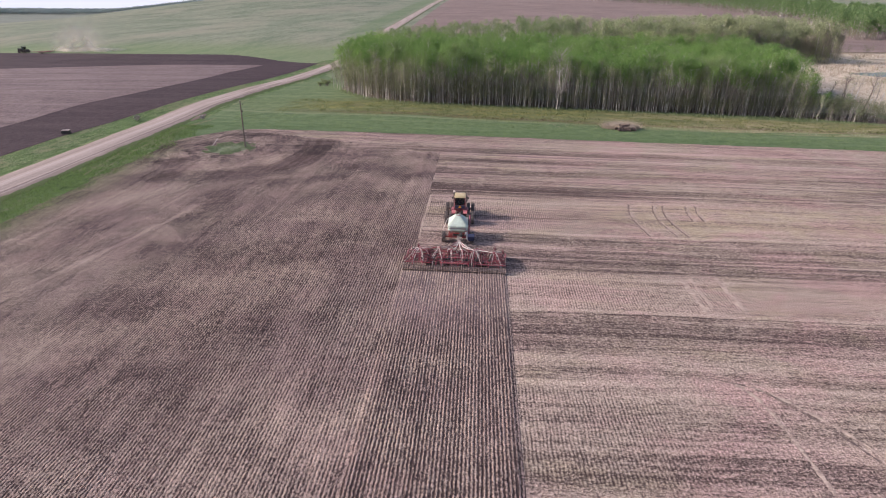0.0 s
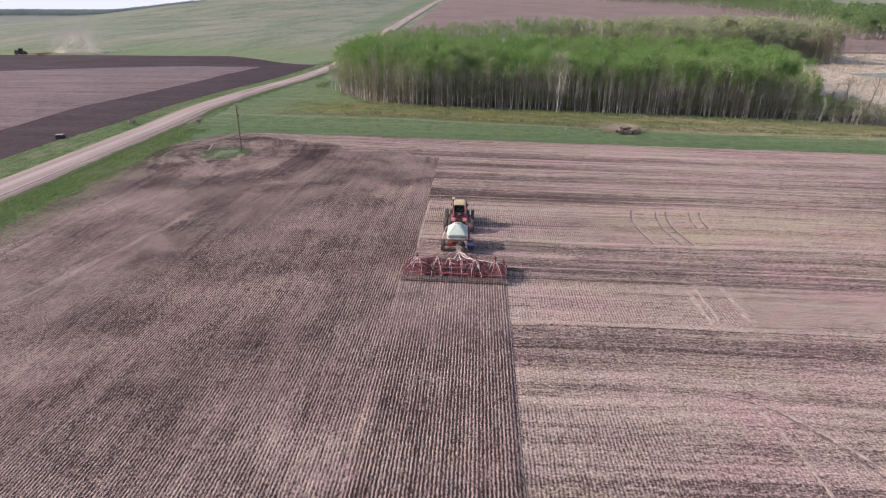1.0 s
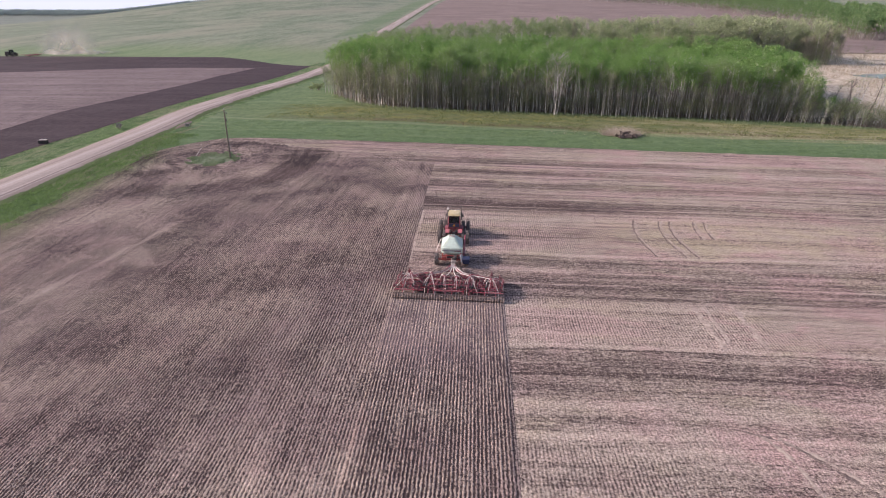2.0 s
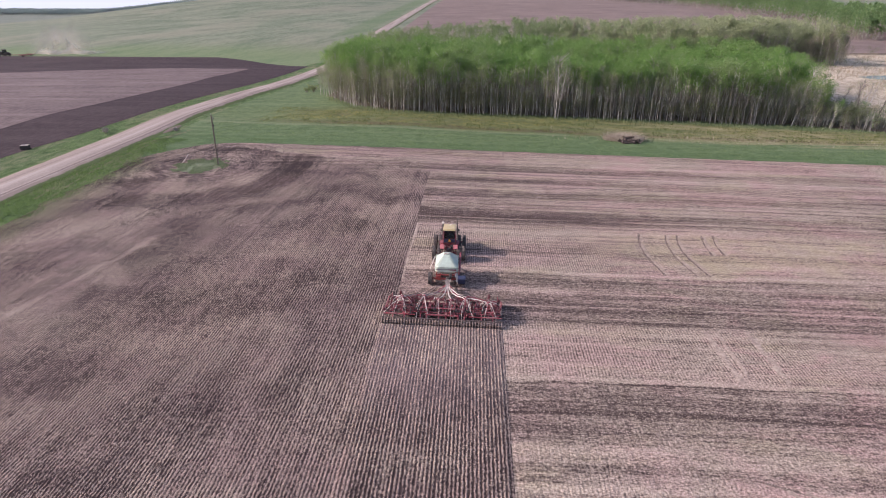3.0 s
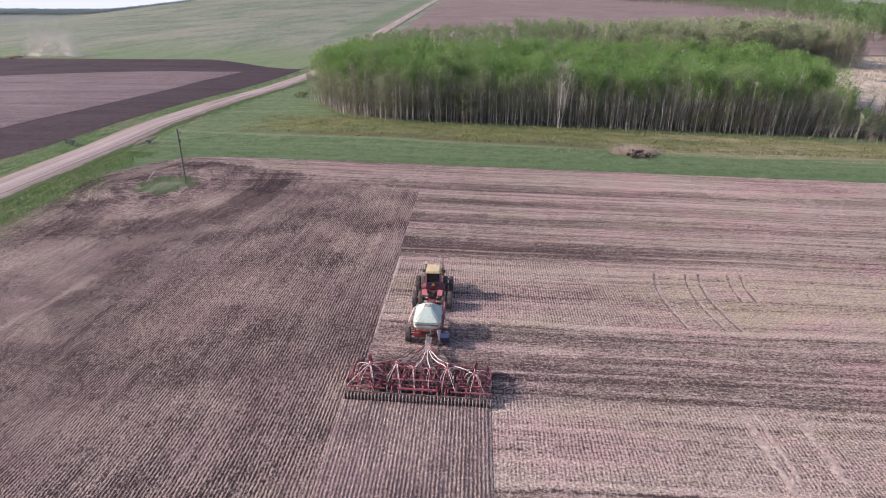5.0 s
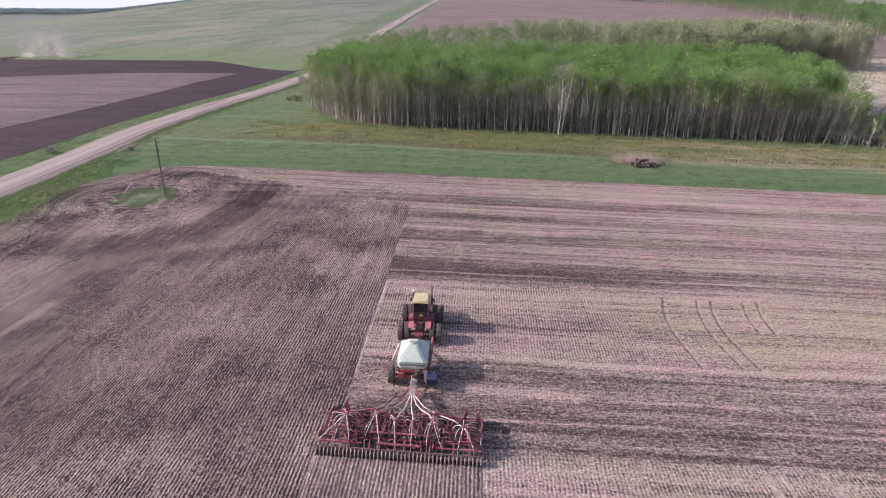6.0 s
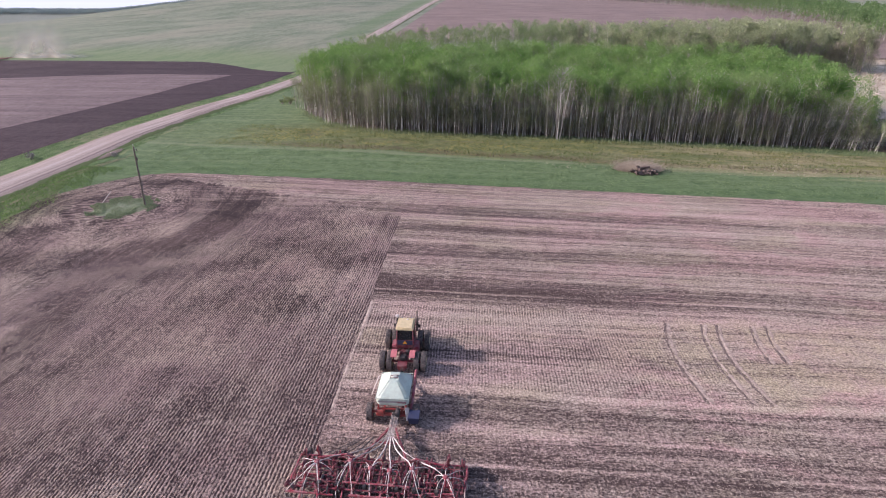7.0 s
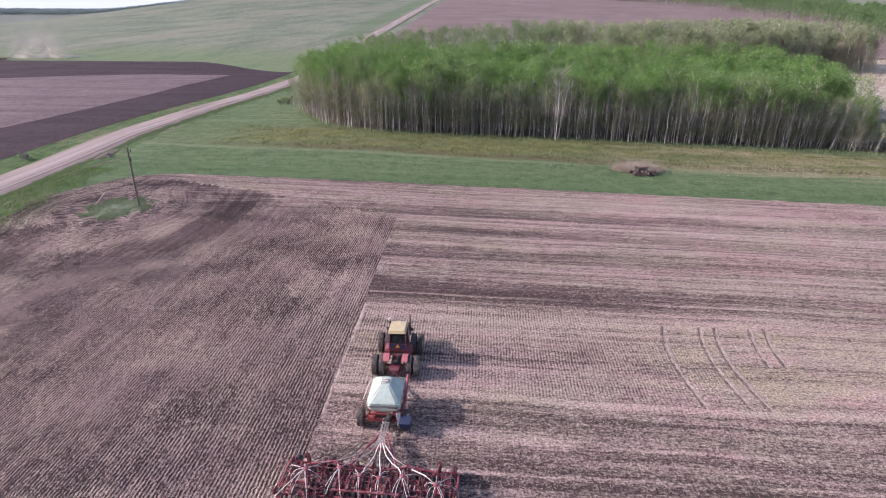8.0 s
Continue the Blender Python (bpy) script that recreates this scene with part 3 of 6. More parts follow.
gx = np.concatenate([np.arange(-2600, -400, 60), np.arange(-400, -120, 10), np.arange(-120, 130, 2.5), np.arange(130, 400, 10), np.arange(400, 2601, 60)])
gy = np.concatenate([np.arange(-400, -20, 20), np.arange(-20, 380, 2.5), np.arange(380, 1100, 10), np.arange(1100, 4701, 60)])
GX, GY = np.meshgrid(gx, gy)
ground = tagged(grid("ground", GX, GY, land(GX, GY) - 0.06, M_GROUND), "rolling green pasture land with dry patches", "ground", kind="structure")

RIG_Y = 56.6          # where the seeder's packer wheels stand
xs = np.arange(-57.0, 300, 1.5)
stubble = tagged(across("stubble_field", xs, lambda x: -120, field_edge, 0.0, M_STUBBLE, 60, 0.5), "unseeded straw stubble field with light bands", "field", kind="structure")


def ridged(name, xs, ys, far, lift, material, bend, label, seed):
    """Seeded ground with a small ridge along every row; ridges fade out at the headland and round the pole's islet."""
    X, U = np.meshgrid(xs, np.linspace(0, 1, len(ys)))
    top = np.array([far(x) for x in xs])
    Y = ys[0] + (top[None] - ys[0]) * U
    if bend:
        X[:, 0] += rough_edge(Y[:, 0], 1.6, 0.2, seed + 8)
    ex, ey = (X + 46.5) * 0.72, Y - 109.0
    rowed = X - 0.06 * ease(-X, 15, 50) * Y * bend - bend * 48.0 * ex / np.maximum(ex ** 2 + ey ** 2, 40.0)
    fade = (1 - ease(Y, 106, 116) * ease(X, -40, -18) * bend) * (ease(np.hypot(ex, ey), 14, 24) if bend else 1)
    rough = np.array([noise.noise(Vector((x * 1.7, y * 0.8, seed))) for x, y in zip(X.ravel().tolist(), Y.ravel().tolist())]).reshape(X.shape)
    Z = lift + fade * (0.013 + 0.018 * rough) * np.sin(2 * math.pi * rowed / ROW) + 0.02 * rough
    edge = np.clip((xs[-1] - X) / 0.45, 0, 1)
    if bend:
        edge = np.where(Y > RIG_Y, edge, 1.0)
        X[:, -1] += np.where(Y[:, -1] > RIG_Y, rough_edge(Y[:, -1], 0.18, 0.9, seed + 4), 0.0)
        # the crosswise headland is left to the straw: the rows sink away before it
        limit = -4.85 - 46 * np.clip((Y - 107.8) / 18, 0, 2) ** 1.25 + 4.0 * rough * (Y > 109)
        Z = Z - 0.3 * ease(X, limit - 0.1, limit + 0.1) * (Y > 107.4)
    else:
        west = np.clip((X - xs[0]) / 0.3, 0, 1)
        Z = Z * west + 0.05 * (1 - west)
    Z = Z * edge + 0.006 * (1 - edge)
    return tagged(grid(name, X, Y, Z, material), label, "field", kind="structure")


ridged("seeded_field", np.arange(-60.0, -4.85, 0.06), np.linspace(-20, 124, 165), lambda x: field_edge(x) + 0.2, 0.05, M_SEEDED, 1, "seeded brown field with straw rows", 3.0)
ridged("seeded_strip", np.arange(-5.65, 5.81, 0.04), np.linspace(-20, RIG_Y, 90), lambda x: RIG_Y, 0.11, M_STRIP, 0, "freshly seeded strip behind the seeder", 5.0)


def scatter_straw(name, n, x0, x1, y0, y1, material, label, seed, along=0.0):
    """Loose straw lying on the field: short flat pieces, denser in drifts."""
    r = np.random.RandomState(seed)
    x, y = r.uniform(x0, x1, n), y0 + (y1 - y0) * r.uniform(0, 1, n) ** 1.15
    w = r.uniform(0, 2 * np.pi, n) * (1 - along) + along * (np.pi / 2 + r.normal(0, 0.35, n))
    long, wide, tilt = r.uniform(0.04, 0.11, n), r.uniform(0.010, 0.022, n), r.uniform(0.0, 0.07, n)
    a = np.stack([x - np.cos(w) * long, y - np.sin(w) * long, np.full(n, 0.045)], -1)
    b = np.stack([x + np.cos(w) * long, y + np.sin(w) * long, 0.055 + tilt], -1)
    c = np.stack([x - np.sin(w) * wide * 2, y + np.cos(w) * wide * 2, 0.06 + tilt * 0.5], -1)
    verts = np.stack([a, b, c], 1).reshape(-1, 3)
    me = bpy.data.meshes.new(name)
    me.from_pydata(verts.tolist(), [], np.arange(3 * n).reshape(-1, 3).tolist())
    me.materials.append(material)
    me.update()
    return tagged(new(name, me), label, "straw", kind="stuff")


scatter_straw("loose_straw", 90000, 5.9, 62.0, 24.0, 100.0, M_STRAW, "loose pale straw on the stubble", 1)
scatter_straw("row_straw", 70000, -46.0, 5.6, 24.0, 92.0, M_STRAW, "loose pale straw along the seeded rows", 2, 0.5)

verge_y = np.arange(-150, 330, 1.5)


tagged(strip("verge_east", verge_y, lambda y: -68.5, lambda y: -57.8 if y < 108 else max(-64.0, -57.8 - (y - 108) * 0.4), -0.015, M_VERGE, 14, 0.7), "lush green roadside grass", "grass", kind="structure")
tagged(across("meadow", np.arange(-67, 300, 2.0), lambda x: field_edge(x) - 1.5, lambda x: 185 if x > -30 else 185 + (-30 - x) * 2, -0.02, M_MEADOW, 30, 2.0), "yellow-flowered dry meadow before the trees", "grass", kind="structure")
tagged(strip("verge_west", verge_y, lambda y: -88 + 4 * float(ease(y, 115, 155)), lambda y: -74.0, -0.01, M_VERGE, 10, 0.6), "green grass ditch along the road", "grass", kind="structure")


def road_crown(u):
    return 0.5 * (1 - np.abs(2 * u - 1) ** 3)


ROAD_Y = np.concatenate([np.arange(-200, 320, 3.0), np.arange(320, 1500, 8.0)])
tagged(strip("road", ROAD_Y, lambda y: -76.6 - 0.8 * float(ease(y, 400, 480)), lambda y: -66.2 + 0.6 * float(ease(y, 400, 480)), 0.0, M_GRAVEL, 18, 0.1, road_crown), "pale dusty gravel road", "road", kind="structure")

dark_far = lambda x: 312 + 37 * float(ease(-x, 82, 150)) + 8 * float(ease(-x, 150, 300))
dark = tagged(across("dark_field", np.concatenate([np.arange(-900, -200, 20), np.arange(-200, -85.4, 1.0)]), lambda x: 30, dark_far, 0.04, M_DARK, 110, 0.8), "dark freshly worked soil field across the road", "field", kind="structure")
for v in dark.data.vertices:
    v.co.x += (float(np.interp(v.co.y, [0, 115, 150, 312], [-85.5, -85.5, -81.7, -81.7])) + 85.5) * float(ease(v.co.x, -97, -85.5))
    v.co.z = float(land(v.co.x, v.co.y)) + 0.04
pale = tagged(across("pale_field", np.concatenate([np.arange(-900, -220, 20), np.arange(-220, -104.5, 1.0)]), lambda x: 30, lambda x: 250 + 48 * (1 - float(ease(-x, 130, 260)) ** 1.3), 0.10, M_PALE, 60, 0.8, 9.0), "paler unworked part of the dark field", "field", kind="structure")
for v in pale.data.vertices:
    v.co.x += (float(np.interp(v.co.y, [0, 150, 170, 190, 218, 260, 298], [-105.2, -105, -103.7, -103.9, -106, -109.6, -107])) + 105) * float(ease(v.co.x, -125, -105))
# a sheet over the valley that carries the painted haze
tagged(across("far_plain", np.arange(-2400, -280, 40.0), lambda x: 1340, lambda x: 2150, 0.6, M_FARPLAIN, 24, 3.0), "farmland beyond the crest, its haze painted as grey-green", "field", kind="structure")
tagged(across("hill_field", np.arange(-58, 420, 4.0), lambda x: 440 if x < 150 else 358, lambda x: 1300, 0.08, M_HILLSOIL, 60, 1.5), "brown bare field on the far hillside", "field", kind="structure")
tagged(across("forest_floor", np.arange(-43, 112, 2.0), lambda x: front(x) + 2.5, lambda x: 244, 0.02, M_LITTER, 24, 1.2), "brown leaf litter under the trees", "ground", kind="structure")
tagged(across("reed_bed", np.arange(92, 330, 3.0), lambda x: 170, lambda x: 323 + 31 * float(ease(x, 140, 170)), 0.03, M_REED, 30, 2.0), "dry beige reed bed", "reeds", kind="structure")


# a narrow strip between reeds and hill field, darker than both
tagged(across("reed_margin", np.arange(150, 330, 3.0), lambda x: 350, lambda x: 359.5, 0.12, M_LITTER, 6, 1.5), "narrow dark margin beyond the reeds", "ground", kind="structure")


def round_patch(name, cx, cy, rx, ry, lift, material, label, category, rise=0.0, seed=0.0, rings=8, segs=64):
    verts, faces = [(cx, cy, float(land(cx, cy)) + lift + rise)], []
    for i in range(1, rings + 1):
        for j in range(segs):
            w = 2 * math.pi * j / segs
            k = i / rings * (1 + 0.16 * noise.noise(Vector((math.cos(w) * 2.2, math.sin(w) * 2.2, seed))) + 0.10 * noise.noise(Vector((math.cos(w) * 8, math.sin(w) * 8, seed))))
            x, y = cx + math.cos(w) * rx * k, cy + math.sin(w) * ry * k
            verts.append((x, y, float(land(x, y)) + lift + rise * (1 - (i / rings) ** 2) * (0.8 + 0.4 * noise.noise(Vector((x, y, 3))))))
    for j in range(segs):
        faces.append((0, 1 + j, 1 + (j + 1) % segs))
    for i in range(rings - 1):
        for j in range(segs):
            a = 1 + i * segs
            faces.append((a + j, a + segs + j, a + segs + (j + 1) % segs, a + (j + 1) % segs))
    return tagged(mesh_object(name, verts, faces, material, smooth=True), label, category, kind="structure")


round_patch("water", 168.0, 250.0, 15.0, 9.0, 0.05, M_WATER, "open slough water among the reeds", "water", 0.0, 6.0)

# the graded windrow along the road
wy = np.concatenate([np.arange(-100, 330, 1.5)])
tagged(strip("windrow", wy, lambda y: -69.2 + 0.15 * math.sin(y * 0.05), lambda y: -68.2 + 0.15 * math.sin(y * 0.05), 0.40, M_WINDROW, 7, 0.12, lambda u: 0.15 * np.sin(np.pi * u) - 0.08, 2.0), "dark graded gravel windrow along the road", "gravel", kind="structure")


# ---- trees ----
def tube(verts, faces, points, radii, sides):
    """Adds a tapering tube through points to verts and faces."""
    base = len(verts)
    for i, (p, r) in enumerate(zip(points, radii)):
        d = (points[min(i + 1, len(points) - 1)] - points[max(i - 1, 0)]).normalized()
        a = d.orthogonal().normalized()
        b = d.cross(a)
        for s in range(sides):
            w = 2 * math.pi * s / sides
            verts.append(p + a * (math.cos(w) * r) + b * (math.sin(w) * r))
    for i in range(len(points) - 1):
        for s in range(sides):
            q = base + i * sides
            faces.append((q + s, q + (s + 1) % sides, q + sides + (s + 1) % sides, q + sides + s))


def tree_shape(rng, height, crown_from, spread, leaves, leaf, limbs=10, lean=0.3, sides=5, three=False, girth=1.0):
    """Trunk with limbs, and the leaf quads of its crown."""
    tv, tf, lv, lf = [], [], [], []
    pts = [Vector((0, 0, -0.2))]
    for i in range(1, 7):
        pts.append(Vector((rng.uniform(-lean, lean) * i / 6, rng.uniform(-lean, lean) * i / 6, height * 0.97 * i / 6)))
    r = (0.0058 * height + 0.018) * girth
    tube(tv, tf, pts, [r * (1.15 - i / 6) for i in range(7)], sides)
    tips = []
    for i in range(limbs):
        z = height * (crown_from * 0.8 + (0.93 - crown_from * 0.8) * rng.random() ** 0.65)
        k = z / (height * 0.97) * 6
        a = pts[min(int(k), 5)].lerp(pts[min(int(k) + 1, 6)], k - int(k))
        w = rng.uniform(0, 2 * math.pi)
        up = min(1.0, max(0.0, (z / height - crown_from * 0.8) / (1 - crown_from * 0.8)))
        long = spread * (0.45 + 2.4 * up * (1 - up)) * rng.uniform(0.6, 1.15)
        mid = a + Vector((math.cos(w) * long * 0.5, math.sin(w) * long * 0.5, long * 0.5))
        tip = a + Vector((math.cos(w) * long, math.sin(w) * long, long * 0.95))
        tube(tv, tf, [a, mid, tip], [r * 0.32, r * 0.2, r * 0.06], 3)
        tips += [tip, mid.lerp(tip, 0.5), a.lerp(mid, 0.8)]
    tips += [pts[6], pts[5].lerp(pts[6], 0.6)] * 3
    for i in range(leaves):
        c = rng.choice(tips) + Vector((rng.gauss(0, 0.4), rng.gauss(0, 0.4), rng.gauss(0.1, 0.36)))
        n = Vector((rng.gauss(0, 1), rng.gauss(0, 1), rng.gauss(0.5, 1))).normalized()
        a = n.orthogonal().normalized() * leaf * rng.uniform(0.55, 1.2)
        b = n.cross(a).normalized() * leaf * rng.uniform(0.4, 0.9)
        q = len(lv)
        if three:
            lv += [c - a, c - b, c + a + b * 0.9]
            lf.append((q, q + 1, q + 2))
        else:
            lv += [c - a, c - b * 0.8, c + a, c + b]
            lf.append((q, q + 1, q + 2, q + 3))
    return tv, tf, lv, lf


def bare_twigs(rng, height, low, high, spread, n):
    """Thin leafless twigs round a stem, rising outwards."""
    lv, lf = [], []
    for i in range(n):
        z = height * rng.uniform(low, high)
        w, out = rng.uniform(0, 2 * math.pi), spread * rng.random() ** 0.7
        a = Vector((math.cos(w) * out * 0.5, math.sin(w) * out * 0.5, z))
        v = w + rng.gauss(0, 0.8)
        tip = a + Vector((math.cos(v) * rng.uniform(0.3, 1.1), math.sin(v) * rng.uniform(0.3, 1.1), rng.uniform(0.4, 1.5)))
        side = Vector((-math.sin(v), math.cos(v), 0)) * 0.022
        q = len(lv)
        lv += [a - side, a + side, tip]
        lf.append((q, q + 1, q + 2))
    return lv, lf


def twig_shape(rng, height, spread, twigs):
    """A leafless crown: many thin rising twigs."""
    tv, tf, lv, lf = tree_shape(rng, height, 0.3, spread, 0, 0.1, 14)
    for i in range(twigs):
        z = height * rng.uniform(0.08, 0.95)
        w, out = rng.uniform(0, 2 * math.pi), spread * rng.uniform(0.1, 0.9) * (1.2 - z / height)
        a = Vector((math.cos(w) * out, math.sin(w) * out, z))
        tip = a + Vector((math.cos(w) * rng.uniform(0.2, 1.5), math.sin(w) * rng.uniform(0.2, 1.5), rng.uniform(0.5, 1.7)))
        side = Vector((-math.sin(w), math.cos(w), 0)) * 0.045
        q = len(lv)
        lv += [a - side, a + side, tip]
        lf.append((q, q + 1, q + 2))
    return tv, tf, lv, lf


def feathery_shape(rng, height, spread, twigs):
    """A leafless tree: an upright stem with many rising limbs under a feathery haze of fine twigs."""
    tv, tf, lv, lf = tree_shape(rng, height, 0.22, spread, 0, 0.1, 34, 0.4)
    for i in range(2):
        w = rng.uniform(0, 6.283)
        foot = Vector((math.cos(w) * 0.5, math.sin(w) * 0.5, -0.2))
        tip = Vector((math.cos(w) * spread * 0.6, math.sin(w) * spread * 0.6, height * 0.8))
        tube(tv, tf, [foot, foot.lerp(tip, 0.5) + Vector((0.2, 0.1, 0)), tip], [0.08, 0.06, 0.02], 5)
    for i in range(twigs):
        up = rng.random() ** 0.8
        z = height * (0.28 + 0.68 * up)
        w, out = rng.uniform(0, 2 * math.pi), spread * (0.35 + 2.4 * up * (1 - up)) * math.sqrt(rng.random())
        a = Vector((math.cos(w) * out, math.sin(w) * out, z))
        d = Vector((math.cos(w) * 0.45 + rng.gauss(0, 0.4), math.sin(w) * 0.45 + rng.gauss(0, 0.4), 1.0)).normalized()
        side = d.orthogonal().normalized() * 0.016
        q = len(lv)
        lv += [a - side, a + side, a + d * rng.uniform(0.5, 1.6)]
        lf.append((q, q + 1, q + 2))
    return tv, tf, lv, lf


def mesh_of(name, verts, faces, *materials):
    me = bpy.data.meshes.new(name)
    me.from_pydata([tuple(v) for v in verts], [], faces)
    for m in materials:
        me.materials.append(m)
    me.update()
    return me


def make_tree(name, shape, leaf_material_, label, bark=None, twigs=None):
    tv, tf, lv, lf = shape
    thing = new(name)
    trunk = new("trunk", mesh_of("trunk", tv, tf, bark or M_BARK))
    trunk.parent = thing
    crown = new("crown", mesh_of("crown", lv, lf, leaf_material_))
    crown.parent = thing
    if twigs:
        bare_part = new("bare_crown", mesh_of("bare_crown", *twigs, M_FUZZ))
        bare_part.parent = thing
        tagged(bare_part, "grey-brown leafless twigs")
    return tagged(thing, label, "tree", "trees of the aspen grove", "thing")


rng = random.Random(7)
LABEL = "slender aspen with pale trunk and fresh green crown"
models, dull = [], []
for i in range(12):
    h = rng.uniform(12.0, 15.4)
    models.append(make_tree("aspen_tree", tree_shape(rng, h, rng.uniform(0.44, 0.66), rng.uniform(1.9, 2.6), 960, 0.136, 15), M_LEAF, LABEL, None, bare_twigs(rng, h, 0.2, 0.62, 1.3, 60)))
for i in range(8):
    h = rng.uniform(9.0, 13.0)
    dull.append(make_tree("aspen_tree", tree_shape(rng, h, rng.uniform(0.40, 0.55), rng.uniform(1.4, 2.1), 470, 0.118, 18), M_LEAF_DULL, "slender aspen barely in leaf with grey trunk", None, bare_twigs(rng, h, 0.15, 0.95, 1.7, 190)))
bare = [make_tree("bare_tree", feathery_shape(rng, 14.0 - 2 * i, 3.6, 500), M_TWIG, "leafless pale grey tree at the grove's edge") for i in range(2)]


DEAD_SAPLINGS = ((99.5, 170.5), (102.0, 168.5), (111.3, 172.9), (104.0, 172.0))
PALE_SAPLINGS = ((103.0, 168.6), (102.2, 165.5), (106.0, 170.3), (106.6, 163.9), (106.2, 161.8), (110.5, 166.2))


def stand(ob, x, y, turn, scale=1.0, tilt=0.0):
    m = pose(x, y, float(land(x, y)), 0, tilt, 0) @ pose(0, 0, 0, 0, 0, turn)
    ob.matrix_basis = m @ Matrix.Scale(scale, 4)
    return ob


spots = []
tries = 0
while len(spots) < 300 and tries < 20000:
    tries += 1
    x = rng.uniform(-46, 100)
    y = front(x) + abs(rng.gauss(0, 7)) + 0.2
    if all((x - a) ** 2 + (y - b) ** 2 > 1.0 for a, b in spots[-160:]):
        spots.append((x, y))
for i, (x, y) in enumerate(spots):
    near = y - front(x) < (8.0 if x > 38 else 4.5)
    src = rng.choice(dull if rng.random() < ((0.8 if x < -12 else 0.42) if near else 0.12) else models)
    ob = src if src.matrix_basis.translation.length == 0 else copy_thing(src, Matrix.Identity(4))
    stand(ob, x, y, rng.uniform(0, 360), rng.uniform(0.86, 1.08) * (0.78 + 0.22 * float(ease(x, -46, -34))) * (1 - 0.55 * float(ease(x, 86, 94))), rng.gauss(0, 2.0) + 7.0 * float(ease(x, 66, 84)))
for ob in models + dull:
    if ob.matrix_basis.translation.length == 0:
        stand(ob, rng.uniform(-20, 60), 178, 0)
stand(bare[0], 23.4, 159.6, 70.0, 1.12)
stand(bare[1], 108.0, 163.0, 10.0, 0.6, 8.0)
for j in range(17):
    x = 91 + 1.5 * j + 0.8 * math.sin(j * 5.0)
    stand(copy_thing(dull[j % 8], Matrix.Identity(4)), x, front(x) + 1.0 + 5 * abs(math.sin(j * 2.3)), j * 77.0, (0.50 - 0.010 * j) * (0.85 + 0.2 * math.sin(j * 1.7) ** 2), 3 * math.sin(j * 3.1))


# thin half-dead saplings standing before the reeds
M_DEADBARK = plain("dark_dead_bark", (0.15, 0.115, 0.105), 0.9, dirt=0.4, scale=0.8, specular=0.15)
sapling = make_tree("bare_sapling", tree_shape(rng, 11.0, 0.5, 1.7, 110, 0.12, 14, 0.6, girth=1.8), M_LEAF_DULL, "thin half-dead sapling at the reeds' edge", M_DEADBARK, bare_twigs(rng, 11.0, 0.35, 0.95, 1.2, 90))
for j, (x, y) in enumerate(DEAD_SAPLINGS):
    stand(sapling if not j else copy_thing(sapling, Matrix.Identity(4)), x, y, j * 67.0, 0.85 + 0.25 * abs(math.sin(j * 2.2)), 6 + 4 * math.sin(j * 4.0))
sapling = make_tree("aspen_sapling", tree_shape(rng, 10.5, 0.6, 1.0, 60, 0.11, 8, 0.25, girth=1.8), M_LEAF_DULL, "slim pale leaning aspen sapling at the reeds' edge", None, bare_twigs(rng, 9.5, 0.5, 0.95, 0.8, 40))
for j, (x, y) in enumerate(PALE_SAPLINGS):
    stand(sapling if not j else copy_thing(sapling, Matrix.Identity(4)), x, y, j * 67.0, 0.85 + 0.25 * abs(math.sin(j * 2.2)), 7 + 3 * math.sin(j * 4.0))


def wood(name, places, shapes, leaf_material_, label, bark=None):
    """Many far trees as one thing that nobody could count."""
    verts, faces, kinds = [], [], []
    count = 0
    for x, y, s, w, kind in places:
        tv, tf, lv, lf = shapes[kind]
        c, d = math.cos(w) * s, math.sin(w) * s
        z = float(land(x, y))
        for part_v, part_f, k in ((tv, tf, 0), (lv, lf, 1)):
            p = part_v
            q = np.empty_like(p)
            q[:, 0], q[:, 1], q[:, 2] = x + p[:, 0] * c - p[:, 1] * d, y + p[:, 0] * d + p[:, 1] * c, z + p[:, 2] * s
            verts.append(q)
            for f in part_f:
                faces.append(tuple(i + count for i in f))
            kinds += [k] * len(part_f)
            count += len(p)
    me = bpy.data.meshes.new(name)
    me.from_pydata(np.concatenate(verts).tolist(), [], faces)
    me.materials.append(bark or M_BARK), me.materials.append(leaf_material_)
    me.polygons.foreach_set("material_index", kinds)
    me.update()
    return tagged(new(name, me), label, "trees", kind="stuff")


def as_arrays(shape):
    tv, tf, lv, lf = shape
    return np.array([tuple(v) for v in tv]), tf, np.array([tuple(v) for v in lv]), lf


deep_shapes = [as_arrays(tree_shape(rng, rng.uniform(12.5, 15.5), 0.62, rng.uniform(2.0, 2.7), 640, 0.19, 9, sides=3, three=True)) for i in range(6)]
pole_shapes = [as_arrays(tree_shape(rng, rng.uniform(8, 13), 0.3, rng.uniform(0.6, 1.2), 70, 0.13, 8, 0.5, sides=3, three=True)) for i in range(6)]
places = []
while len(places) < 800:
    x = rng.uniform(-43, 100)
    places.append((x, front(x) + rng.uniform(0.3, 22), rng.uniform(0.8, 1.05) if x < 86 else rng.uniform(0.35, 0.6), rng.uniform(0, 6.28), rng.randrange(6)))
wood("thin_poles", places[:430], pole_shapes, M_BRUSH, "thin half-bare saplings among the grove", M_STEM)
places = [(x, front(x) + 7 * random.Random(i).random() ** 1.5, s * 1.05, w, kind) for i, (x, y, s, w, kind) in enumerate(places[430:680])]
wood("pale_poles", places, pole_shapes, M_LEAF_DULL, "thin pale-stemmed young aspens along the grove's edge")
